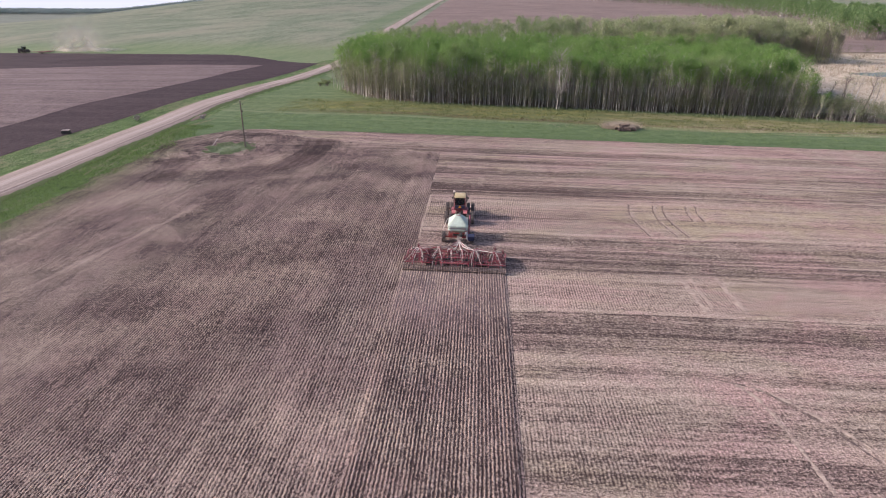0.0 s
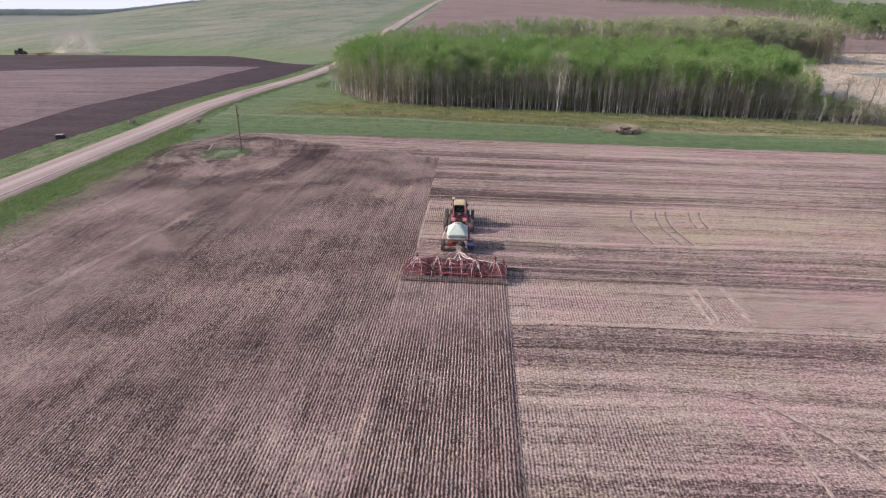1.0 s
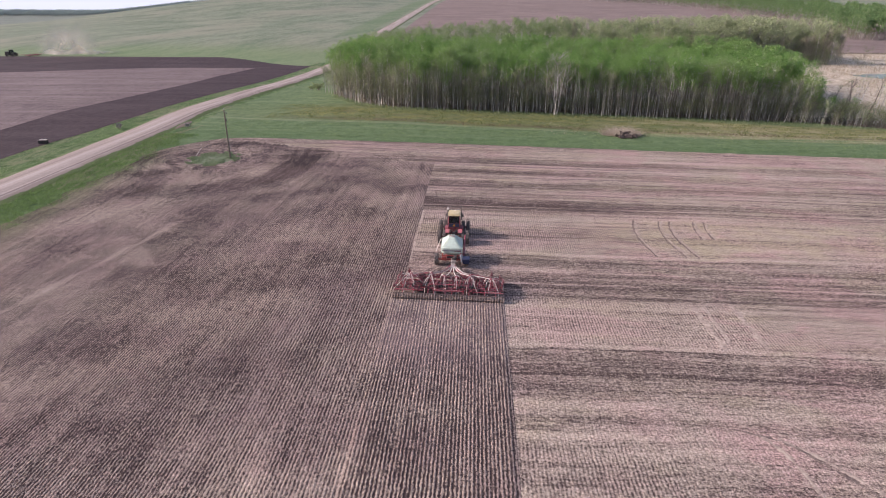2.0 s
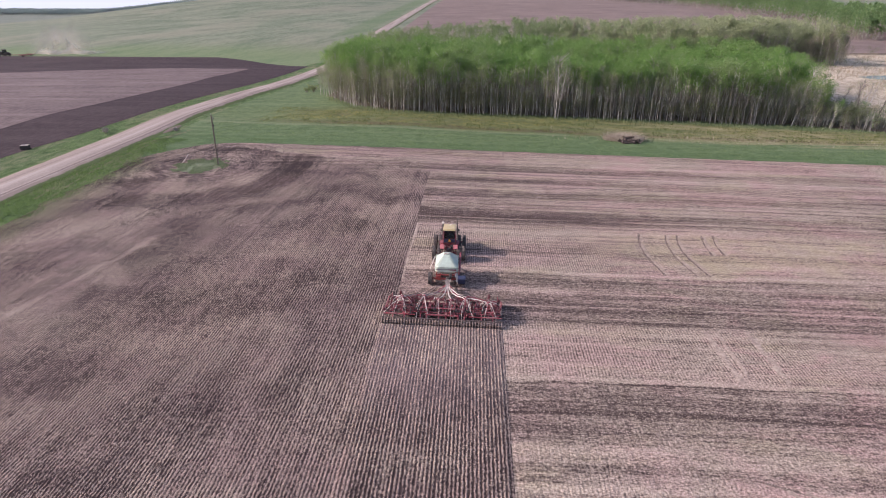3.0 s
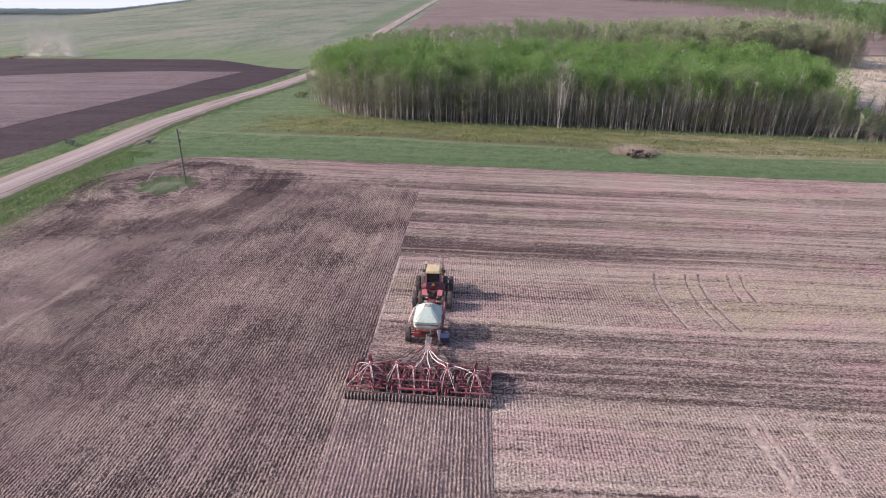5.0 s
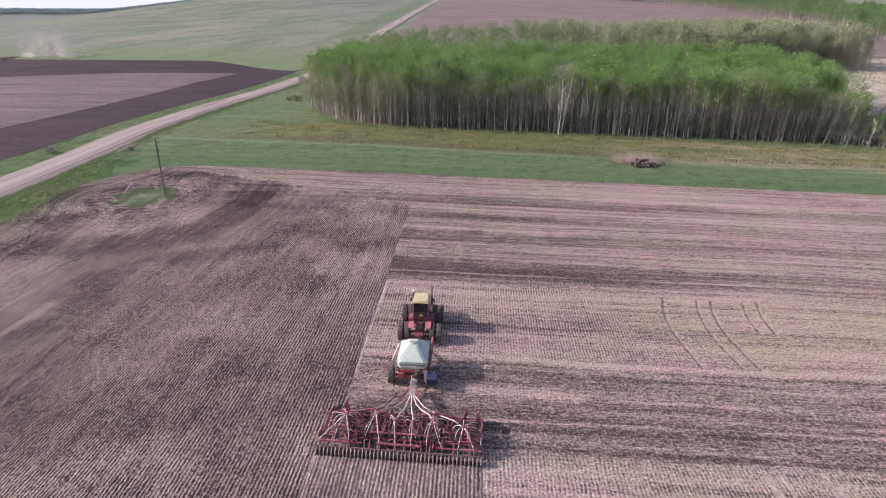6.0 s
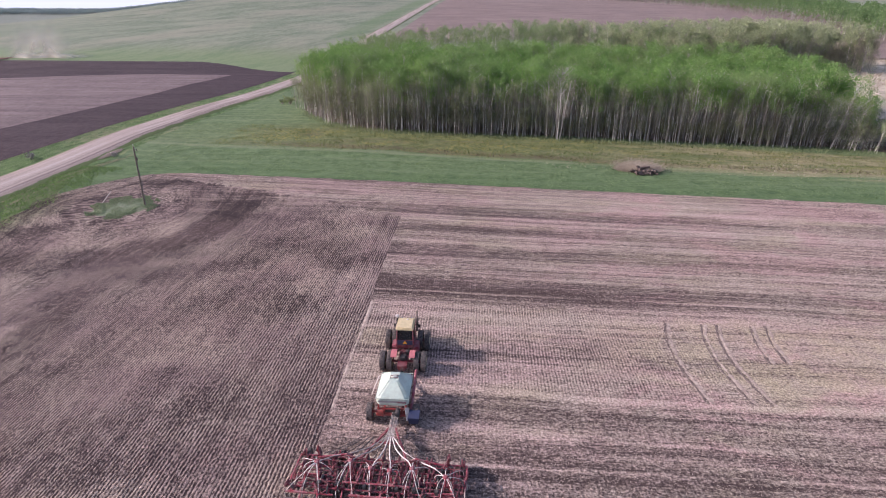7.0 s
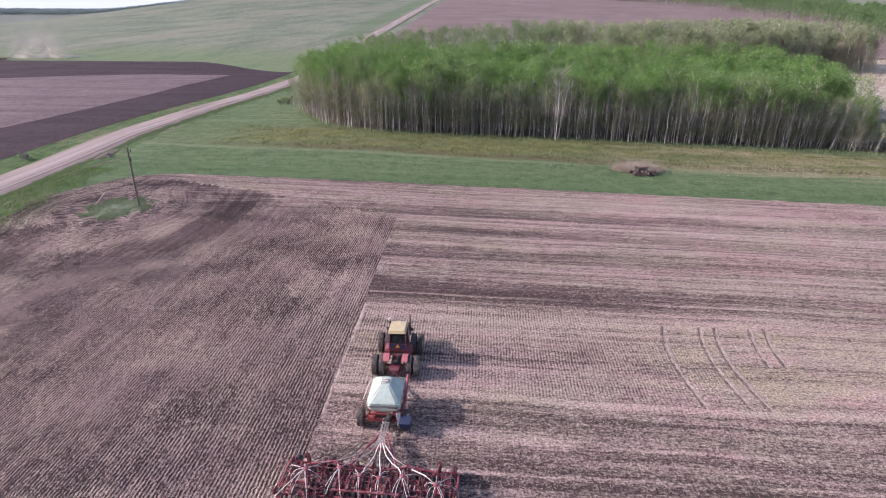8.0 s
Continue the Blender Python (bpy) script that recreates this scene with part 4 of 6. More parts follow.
brush_shapes = [as_arrays(tree_shape(rng, rng.uniform(2.2, 4.5), 0.1, rng.uniform(0.8, 1.5), 150, 0.13, 14, 0.6, sides=3, three=True)) for i in range(5)]
places = []
while len(places) < 520:
    x = rng.uniform(-40, 108)
    places.append((x, front(x) + abs(rng.gauss(0, 7)) - 0.3, rng.uniform(0.6, 1.2) + (0.9 * rng.random() if x < 15 else 0) if x < 86 else rng.uniform(0.9, 1.6) if x < 98 else rng.uniform(0.7, 1.3), rng.uniform(0, 6.28), rng.randrange(5)))
wood("undergrowth", places, brush_shapes, M_BRUSH, "grey-olive brush at the trees' foot", M_STEM)
places = []
while len(places) < 1000:
    x, y = rng.uniform(-45, 106), rng.uniform(165, 242)
    if y < front(x) + 7 or (x < -44 and y < 190) or x > 86 + min(y - 165, 40) * 0.5:
        continue
    places.append((x, y, rng.uniform(0.78, 1.1), rng.uniform(0, 6.28), rng.randrange(6)))
wood("aspen_wood", places, deep_shapes, M_LEAF, "dense aspen wood in fresh spring leaf")
second_shapes = [as_arrays(tree_shape(rng, rng.uniform(12, 16), 0.35, rng.uniform(2.0, 2.8), 300, 0.235, 12, sides=3, three=True)) for i in range(5)]
willow_shapes = [as_arrays(twig_shape(rng, rng.uniform(8.5, 12.5), 3.8, 640)) for i in range(4)]


def band_y(x):
    return 296 + 10 * math.sin(x * 0.05) - 0.03 * x


olive_shapes = [as_arrays(tree_shape(rng, rng.uniform(11, 16), 0.12, rng.uniform(2.6, 3.6), 330, 0.32, 14, sides=3, three=True)) for i in range(5)]
places = [(x, band_y(x) + rng.uniform(0, 40), rng.uniform(0.8, 1.1), rng.uniform(0, 6.28), rng.randrange(5)) for x in (rng.uniform(-54, 110) for i in range(480))]
wood("second_wood", places, second_shapes, M_LEAF_MID, "far band of half-bare trees in pale leaf")
places = [(x, band_y(x) + rng.uniform(-9, 36), rng.uniform(0.7, 1.15) * (1.0 + 0.1 * float(ease(x, 60, 130))), rng.uniform(0, 6.28), rng.randrange(5)) for x in (40 + 128 * rng.random() ** 0.7 for i in range(430))]
for i in range(44):
    x = 86 + 18 * rng.random()
    places.append((x, front(x) + rng.uniform(-0.5, 13), rng.uniform(0.25, 0.48) * (1.2 - 0.75 * (x - 86) / 27), rng.uniform(0, 6.28), rng.randrange(5)))
for i in range(60):
    y = rng.uniform(172, 212)
    places.append((85 + (y - 165) * 0.5 - 9 * rng.random(), y, rng.uniform(0.65, 0.9), rng.uniform(0, 6.28), rng.randrange(5)))
wood("olive_thicket", places, olive_shapes, M_OLIVE, "olive-green willow thicket beyond the grove")
places = [(x, band_y(x) + rng.uniform(-7, 34), rng.uniform(0.8, 1.25), rng.uniform(0, 6.28), rng.randrange(4)) for x in (30 + 143 * math.sqrt(rng.random()) for i in range(240))]
wood("willow_thicket", places, willow_shapes, M_WILLOW, "grey-brown leafless willow thicket beyond the grove", M_STEM)


def far_edge(y):
    """The western edge of the far wood."""
    return float(np.interp(y, [440, 490, 613, 728, 860, 950, 1054, 1160, 1240], [264, 278, 308, 306, 308, 293, 261, 217, 190]))


places = []
while len(places) < 1500:
    x, y = rng.uniform(180, 640), rng.uniform(452, 1230)
    if far_edge(y) < x < far_edge(y) + (90 if y > 520 else 330):
        places.append((x, y, rng.uniform(0.85, 1.25), rng.uniform(0, 6.28), rng.randrange(5)))
far_shapes = [as_arrays(tree_shape(rng, rng.uniform(12, 16), 0.3, rng.uniform(2.6, 3.4), 240, 0.5, 9, sides=3, three=True)) for i in range(5)]
wood("far_wood", places, far_shapes, M_FARLEAF, "far green wood on the rise")
places = []
while len(places) < 300:
    y = rng.uniform(452, 1220)
    places.append((far_edge(y) + rng.uniform(-4, 10), y, rng.uniform(1.0, 2.2), rng.uniform(0, 6.28), rng.randrange(5)))
for i in range(160):
    places.append((rng.uniform(264, 480), 450 + rng.uniform(-3, 8), rng.uniform(1.0, 2.2), rng.uniform(0, 6.28), rng.randrange(5)))
wood("far_brush", places, brush_shapes, M_BRUSH, "dark brush at the far wood's foot", M_STEM)
places = [(rng.uniform(264, 420), 447 + rng.uniform(-2, 4), rng.uniform(0.9, 1.35), rng.uniform(0, 6.28), rng.randrange(6)) for i in range(60)]
for i in range(260):
    y = rng.uniform(500, 1200)
    places.append((far_edge(y) + rng.uniform(-6, 3), y, rng.uniform(0.8, 1.3), rng.uniform(0, 6.28), rng.randrange(6)))
wood("far_birches", places, pole_shapes, M_FARLEAF, "pale-stemmed trees before the far wood")
# the horizon belt; its haze is only leaf colour
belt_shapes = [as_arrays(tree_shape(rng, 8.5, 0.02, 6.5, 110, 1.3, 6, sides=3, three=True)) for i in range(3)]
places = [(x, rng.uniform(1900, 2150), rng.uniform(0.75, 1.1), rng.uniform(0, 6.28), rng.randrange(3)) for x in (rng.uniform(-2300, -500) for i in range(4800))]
wood("horizon_wood", places, belt_shapes, M_BELT, "distant wooded horizon, its haze painted as pale blue-grey leaves")


# ---- mesh building ----
class Shape:
    """Collects solids into one bmesh."""

    def __init__(self):
        self.bm = bmesh.new()

    def box(self, centre, size, bevel=0.0, turn=(0, 0, 0), taper=1.0):
        m = pose(*centre, *turn) @ Matrix.Diagonal((*size, 1))
        made = bmesh.ops.create_cube(self.bm, size=1.0)["verts"]
        for v in made:
            if v.co.z > 0 and taper != 1.0:
                v.co.x, v.co.y = v.co.x * taper, v.co.y * taper
        bmesh.ops.transform(self.bm, matrix=m, verts=made)
        if bevel:
            edges = list({e for v in made for e in v.link_edges})
            bmesh.ops.bevel(self.bm, geom=edges, offset=bevel, segments=2, affect="EDGES", clamp_overlap=True)
        return self

    def beam(self, a, b, w, h=None, bevel=0.0):
        """A square tube from a to b."""
        a, b = Vector(a), Vector(b)
        d = b - a
        q = d.to_track_quat("Y", "Z").to_matrix().to_4x4()
        made = bmesh.ops.create_cube(self.bm, size=1.0)["verts"]
        bmesh.ops.transform(self.bm, matrix=Matrix.Translation((a + b) / 2) @ q @ Matrix.Diagonal((w, d.length, h or w, 1)), verts=made)
        if bevel:
            bmesh.ops.bevel(self.bm, geom=list({e for v in made for e in v.link_edges}), offset=bevel, segments=1, affect="EDGES", clamp_overlap=True)
        return self

    def pipe(self, points, r, sides=8, r_end=None):
        points = [Vector(p) for p in points]
        n = len(points)
        radii = [r + ((r_end if r_end is not None else r) - r) * i / (n - 1) for i in range(n)]
        verts, faces = [], []
        tube(verts, faces, points, radii, sides)
        made = [self.bm.verts.new(v) for v in verts]
        for f in faces:
            self.bm.faces.new([made[i] for i in f])
        self.bm.faces.new(made[:sides][::-1]), self.bm.faces.new(made[-sides:])
        return self

    def sag(self, a, b, drop, r, sides=6, n=8, rise=0.0):
        """A hose hanging (or arching, with a negative drop) from a to b."""
        a, b = Vector(a), Vector(b)
        return self.pipe([a.lerp(b, i / n) + Vector((0, 0, -drop * 4 * (i / n) * (1 - i / n))) for i in range(n + 1)], r, sides)

    def lathe(self, profile, segs=28, axis="X", centre=(0, 0, 0)):
        """Turns (radius, along) pairs about an axis through the centre."""
        rings = []
        for r, s in profile:
            ring = []
            for i in range(segs):
                w = 2 * math.pi * i / segs
                p = (s, math.cos(w) * r, math.sin(w) * r) if axis == "X" else (math.cos(w) * r, math.sin(w) * r, s)
                ring.append(self.bm.verts.new(Vector(p) + Vector(centre)))
            rings.append(ring)
        for a, b in zip(rings, rings[1:]):
            for i in range(segs):
                self.bm.faces.new((a[i], a[(i + 1) % segs], b[(i + 1) % segs], b[i]))
        for ring in (rings[0], rings[-1]):
            if (ring[0].co - ring[segs // 2].co).length < 5:
                self.bm.faces.new(ring)
        return self

    def poly(self, verts, faces):
        made = [self.bm.verts.new(v) for v in verts]
        for f in faces:
            self.bm.faces.new([made[i] for i in f])
        return self

    def mesh(self, name, material, smooth=False):
        bmesh.ops.recalc_face_normals(self.bm, faces=self.bm.faces)
        me = bpy.data.meshes.new(name)
        self.bm.to_mesh(me)
        self.bm.free()
        me.materials.append(material)
        if smooth:
            me.polygons.foreach_set("use_smooth", [True] * len(me.polygons))
            me.set_sharp_from_angle(angle=radians(38))
        return me


def part(name, shape, material, parent, label="", at=None, smooth=False):
    ob = new(name, shape if isinstance(shape, bpy.types.Mesh) else shape.mesh(name, material, smooth))
    ob.parent = parent
    if at is not None:
        ob.location = at
    if label:
        tagged(ob, label)
    return ob


def tyre_mesh(radius, width, rim, lugs):
    s = Shape()
    h = width / 2
    s.lathe([(rim, -h * 0.8), (radius * 0.86, -h), (radius * 0.95, -h * 0.93), (radius * 0.965, -h * 0.5), (radius * 0.97, 0), (radius * 0.965, h * 0.5),
             (radius * 0.95, h * 0.93), (radius * 0.86, h), (rim, h * 0.8), (rim - 0.03, 0), (rim, -h * 0.8)], 32)
    for i in range(lugs):
        for side in (-1, 1):
            w = 360 * (i + (0.25 if side > 0 else -0.25)) / lugs
            m = pose(0, 0, 0, w, 0, 0) @ pose(side * h * 0.48, 0, radius * 0.975, 0, 0, side * 38)
            made = bmesh.ops.create_cube(s.bm, size=1.0)["verts"]
            bmesh.ops.transform(s.bm, matrix=m @ Matrix.Diagonal((h * 1.12, 0.085, 0.085, 1)), verts=made)
    return s.mesh("tyre", M_TYRE)


def rim_mesh(rim, width, material):
    s = Shape()
    h = width / 2
    s.lathe([(rim + 0.012, -h * 0.78), (rim - 0.05, -h * 0.7), (rim - 0.06, -h * 0.1), (rim * 0.45, -h * 0.05), (0.12, -h * 0.3), (0.12, h * 0.3), (rim * 0.45, h * 0.05), (rim - 0.06, h * 0.1), (rim - 0.05, h * 0.7), (rim + 0.012, h * 0.78)], 24)
    return s.mesh("rim", material, True)


def wheel(parent, at, tyre, rim):
    w = new("wheel")
    w.parent, w.location = parent, at
    part("tyre", tyre, None, w, "dusty black rubber tyre")
    part("rim", rim, None, w)
    return w


# ---- the tractor ----
def build_tractor():
    t = tagged(new("tractor"), "red four-wheel-drive tractor with cream roof and dual wheels", "tractor", kind="thing")
    t.location, t.scale = (0.12, RIG_Y + 16.6, 0.02), (0.94, 0.94, 0.94)
    tyre, rim = tyre_mesh(0.875, 0.47, 0.5, 22), rim_mesh(0.5, 0.47, M_YELLOW)
    for y in (-1.8, 1.8):
        for x in (-1.84, -1.2, 1.2, 1.84):
            wheel(t, (x, y, 0.875), tyre, rim)
        part("axle", Shape().lathe([(0.13, -1.9), (0.13, 1.9)], 10).box((0, 0, 0), (0.5, 0.55, 0.5), 0.06), M_DARKRED, t, at=(0, y, 0.875))
    part("rear_frame", Shape().box((0, -1.75, 1.05), (0.85, 2.6, 0.34), 0.03).box((0, -3.0, 0.95), (0.7, 0.16, 0.45), 0.02).box((0.0, -0.6, 0.9), (0.5, 0.7, 0.5), 0.04), M_DARKRED, t)
    part("front_frame", Shape().box((0, 1.9, 1.05), (0.9, 3.2, 0.4), 0.03).box((0, 0.2, 1.05), (0.4, 0.7, 0.5), 0.05), M_DARKRED, t)
    part("drawbar", Shape().beam((0, -2.6, 0.55), (0, -3.55, 0.5), 0.14, 0.08).box((0, -2.5, 0.65), (0.5, 0.3, 0.25), 0.02), M_BLACK, t)
    for x in (-0.82, 0.82):
        s = Shape()
        for i in range(6):
            a0, a1 = radians(52 + i * 13), radians(52 + (i + 1) * 13)
            r = 1.0
            s.beam((x, -1.8 - math.cos(a0) * r, 0.875 + math.sin(a0) * r), (x, -1.8 - math.cos(a1) * r, 0.875 + math.sin(a1) * r), 0.52, 0.05)
        part("fender", s, M_FADED, t, "sun-faded pink-red fender")
    part("hydraulic_block", Shape().box((0, -2.0, 1.4), (0.45, 0.5, 0.35), 0.03), M_BLACK, t)
    part("valve_block", Shape().box((-0.25, -1.2, 1.38), (0.25, 0.5, 0.3), 0.03), M_DARKRED, t)
    part("valve_block", Shape().box((0.28, -1.1, 1.4), (0.28, 0.45, 0.32), 0.03), M_BLACK, t)
    for x, dx in ((-0.24, -0.1), (-0.1, 0.05), (0.08, -0.02), (0.24, 0.12)):
        part("hydraulic_hose", Shape().sag((x, -1.6, 1.6), (x + dx, -3.3, 0.9), 0.12, 0.03), M_BLACK, t)
    part("fuel_tank", Shape().box((-0.95, 0.1, 1.2), (0.55, 1.2, 0.75), 0.08), M_RED, t)
    part("fuel_tank", Shape().box((0.95, 0.1, 1.2), (0.55, 1.2, 0.75), 0.08), M_RED, t)
    # cab
    cab = part("cab", Shape().box((0, 0.35, 1.62), (1.62, 1.75, 0.5), 0.05).box((0, -0.49, 2.02), (1.5, 0.06, 0.42), 0.015), M_DARKRED, t)
    for x in (-0.76, 0.76):
        for y in (-0.48, 1.16):
            part("pillar", Shape().beam((x, y, 1.8), (x * 0.93, y, 3.36), 0.11, 0.09, 0.01), M_RED, cab)
        part("side_window", Shape().box((x * 0.985, 0.34, 2.55), (0.02, 1.5, 1.4)), M_GLASS, cab)
    part("rear_window", Shape().box((0, -0.47, 2.74), (1.4, 0.02, 1.0)), M_GLASS, cab, "dark tinted glass")
    part("windscreen", Shape().box((0, 1.15, 2.55), (1.4, 0.02, 1.4)), M_GLASS, cab)
    part("rear_panel", Shape().box((0, -0.525, 1.98), (1.36, 0.03, 0.46), 0.01), M_BLUE, cab, "dark grey-blue panel")
    part("seat", Shape().box((0, 0.2, 2.05), (0.5, 0.5, 0.16), 0.05).box((0, -0.06, 2.4), (0.48, 0.14, 0.6), 0.05), M_BLACK, cab)
    part("console", Shape().box((0, 0.9, 2.1), (0.7, 0.3, 0.5), 0.05), M_BLACK, cab)
    roof = part("roof", Shape().box((0, 0.34, 3.42), (1.6, 2.1, 0.14), 0.06).box((0, 0.3, 3.52), (1.36, 1.75, 0.1), 0.045), M_YELLOW, t, "cream-yellow roof")
    part("roof_light", Shape().box((-0.45, 1.2, 3.6), (0.14, 0.1, 0.1), 0.02), M_GREY, roof)
    part("roof_light", Shape().box((0.45, 1.2, 3.6), (0.14, 0.1, 0.1), 0.02), M_GREY, roof)
    part("antenna", Shape().lathe([(0.1, 3.57), (0.1, 3.62), (0.05, 3.66)], 12, "Z", (0.1, 0.9, 0)), M_HOSE, roof)
    sign = part("slow_sign", Shape().poly([(-0.2, -0.56, 1.87), (0.2, -0.56, 1.87), (0, -0.56, 2.21), (-0.2, -0.545, 1.87), (0.2, -0.545, 1.87), (0, -0.545, 2.21)],
                                          [(0, 1, 2), (5, 4, 3), (0, 3, 4, 1), (1, 4, 5, 2), (2, 5, 3, 0)]), M_SIGN, t, "orange triangle sign")
    part("hood", Shape().box((0, 2.35, 1.75), (1.12, 2.3, 1.0), 0.09), M_RED, t)
    part("grille", Shape().box((0, 3.52, 1.65), (0.95, 0.05, 0.8), 0.02), M_BLACK, t)
    part("exhaust", Shape().lathe([(0.075, 2.1), (0.11, 2.3), (0.11, 3.1), (0.07, 3.2), (0.065, 4.25)], 12, "Z", (0.93, 1.35, 0)), M_STEEL, t, "rusty exhaust stack")
    cleaner = part("air_intake", Shape().lathe([(0.09, 2.0), (0.09, 3.55), (0.14, 3.6)], 12, "Z", (-0.9, 1.3, 0)), M_BLACK, t)
    part("cap", Shape().lathe([(0.16, 3.6), (0.17, 3.75), (0.1, 3.82)], 14, "Z", (-0.9, 1.3, 0)), M_HOSE, cleaner, "pale intake cap")
    for x in (-0.95, 0.95):
        part("mirror", Shape().beam((x * 0.8, 1.15, 2.9), (x * 1.15, 1.2, 2.9), 0.03).box((x * 1.2, 1.2, 2.75), (0.18, 0.04, 0.34), 0.01), M_BLACK, t)
        part("step", Shape().box((x * 0.98, 1.0, 1.35), (0.35, 0.5, 0.05), 0.01).box((x * 1.02, 0.95, 1.0), (0.3, 0.4, 0.05), 0.01), M_BLACK, t)
        part("handrail", Shape().pipe([(x * 0.95, 0.8, 1.4), (x * 0.95, 0.8, 2.3), (x * 0.9, 1.1, 2.4)], 0.02), M_RED, t)
    return t


# ---- the air cart ----
def build_cart():
    t = tagged(new("air_cart"), "orange-red air cart with pale green-white seed tank", "air cart", kind="thing")
    t.location, t.scale = (0.12, RIG_Y + 9.9, 0.02), (0.96, 0.96, 0.96)
    tyre, rim = tyre_mesh(0.68, 0.46, 0.36, 18), rim_mesh(0.36, 0.46, M_ORANGE)
    for x in (-1.78, 1.78):
        wheel(t, (x, -1.35, 0.68), tyre, rim)
    part("axle", Shape().beam((-1.65, -1.35, 0.7), (1.65, -1.35, 0.7), 0.16, 0.16, 0.01), M_ORANGE, t)
    part("frame", Shape().beam((-0.7, -2.0, 0.86), (-0.7, 1.7, 0.86), 0.14, 0.2, 0.01).beam((0.7, -2.0, 0.86), (0.7, 1.7, 0.86), 0.14, 0.2, 0.01)
         .beam((-0.7, 1.7, 0.86), (0, 3.5, 0.56), 0.14, 0.18, 0.01).beam((0.7, 1.7, 0.86), (0, 3.5, 0.56), 0.14, 0.18, 0.01)
         .beam((-1.2, -1.9, 0.9), (1.2, -1.9, 0.9), 0.14, 0.2, 0.01).beam((-0.7, 0.2, 0.86), (0.7, 0.2, 0.86), 0.12)
         .beam((-1.05, -1.7, 0.95), (-1.05, -1.7, 1.65), 0.1).beam((1.05, -1.7, 0.95), (1.05, -1.7, 1.65), 0.1)
         .beam((-1.05, 1.5, 0.95), (-1.05, 1.5, 1.65), 0.1).beam((1.05, 1.5, 0.95), (1.05, 1.5, 1.65), 0.1)
         .beam((-1.15, -1.72, 1.3), (1.15, -1.72, 1.3), 0.1), M_ORANGE, t, "orange-red painted frame")
    # tank: hopper below, short upright walls, four-sided sloping top
    def ring(z, hx, hy, c=0.28):
        return [(-hx + c, -hy, z), (hx - c, -hy, z), (hx, -hy + c, z), (hx, hy - c, z), (hx - c, hy, z), (-hx + c, hy, z), (-hx, hy - c, z), (-hx, -hy + c, z)]
    levels = [ring(0.95, 0.3, 0.9, 0.1), ring(1.55, 1.22, 1.62), ring(1.66, 1.25, 1.65), ring(2.16, 1.25, 1.65), ring(2.24, 1.2, 1.6), ring(3.02, 0.42, 0.62, 0.16), ring(3.06, 0.36, 0.56, 0.14)]
    verts = [v for l in levels for v in l]
    faces = [(8 * i + j, 8 * i + (j + 1) % 8, 8 * i + 8 + (j + 1) % 8, 8 * i + 8 + j) for i in range(len(levels) - 1) for j in range(8)] + [tuple(range(7, -1, -1)), tuple(range(8 * len(levels) - 8, 8 * len(levels)))]
    tank = part("tank", Shape().poly(verts, faces), M_WHITE, t, "pale green-white tank with sloping top")
    lip = Shape()
    for a, b in (((-1.26, -1.66), (1.26, -1.66)), ((1.26, -1.66), (1.26, 1.66)), ((1.26, 1.66), (-1.26, 1.66)), ((-1.26, 1.66), (-1.26, -1.66))):
        lip.beam((*a, 2.17), (*b, 2.17), 0.035, 0.05)
    part("rim", lip, M_WHITE, tank)
    for sx, sy in ((-1, -1), (1, -1), (1, 1), (-1, 1)):
        part("seam", Shape().beam((sx * 1.06, sy * 1.46, 2.26), (sx * 0.36, sy * 0.54, 3.05), 0.03, 0.03), M_WHITE, tank)
    part("decal", Shape().box((0, -1.655, 1.9), (2.2, 0.02, 0.16)), M_GREY, tank, "grey decal band")
    part("decal", Shape().box((0.72, -1.662, 1.86), (0.7, 0.02, 0.1)), M_DARKRED, tank, "dark red decal bar")
    part("decal", Shape().box((-1.255, 0, 1.9), (0.02, 2.5, 0.16)), M_GREY, tank, "grey decal band")
    part("decal", Shape().box((1.255, 0, 1.9), (0.02, 2.5, 0.16)), M_GREY, tank, "grey decal band")
    lid = part("lid", Shape().lathe([(0.26, 3.05), (0.28, 3.1), (0.22, 3.15), (0.05, 3.18)], 20, "Z"), M_WHITE, tank)
    part("clamp", Shape().beam((-0.32, -0.05, 3.17), (0.32, 0.02, 3.17), 0.05, 0.04).pipe([(-0.3, -0.3, 3.06), (-0.3, -0.3, 3.2), (0.3, -0.3, 3.2), (0.3, -0.3, 3.06)], 0.025), M_RED, lid)
    part("fan", Shape().lathe([(0.1, -0.16), (0.34, -0.14), (0.36, 0), (0.34, 0.14), (0.1, 0.16)], 20, "X", (0.45, -1.95, 1.15)).box((0.2, -2.0, 1.0), (0.3, 0.3, 0.3), 0.03), M_BLACK, t)
    part("meter_box", Shape().box((-0.1, -1.6, 1.1), (0.9, 0.35, 0.3), 0.03), M_BLACK, t)
    part("side_box", Shape().box((-0.85, -2.02, 1.12), (0.5, 0.25, 0.42), 0.04), M_ORANGE, t)
    ladder = Shape()
    for y in (0.7, 1.05):
        ladder.pipe([(-1.3, y, 2.3), (-1.45, y, 2.2), (-1.95, y - 0.35, 0.95)], 0.028, 6)
    for i in range(5):
        f = i / 4
        ladder.beam((-1.45 - 0.5 * f, 0.7 - 0.35 * f, 2.2 - 1.25 * f), (-1.45 - 0.5 * f, 1.05 - 0.35 * f, 2.2 - 1.25 * f), 0.03)
    part("ladder", ladder, M_HOSE, t, "thin white ladder")
    auger = part("auger", Shape().pipe([(1.42, -1.9, 0.85), (1.5, 1.7, 2.45)], 0.11, 12).beam((1.5, 1.7, 2.45), (1.5, 1.8, 2.25), 0.2), M_RED, t, "red loading auger tube")
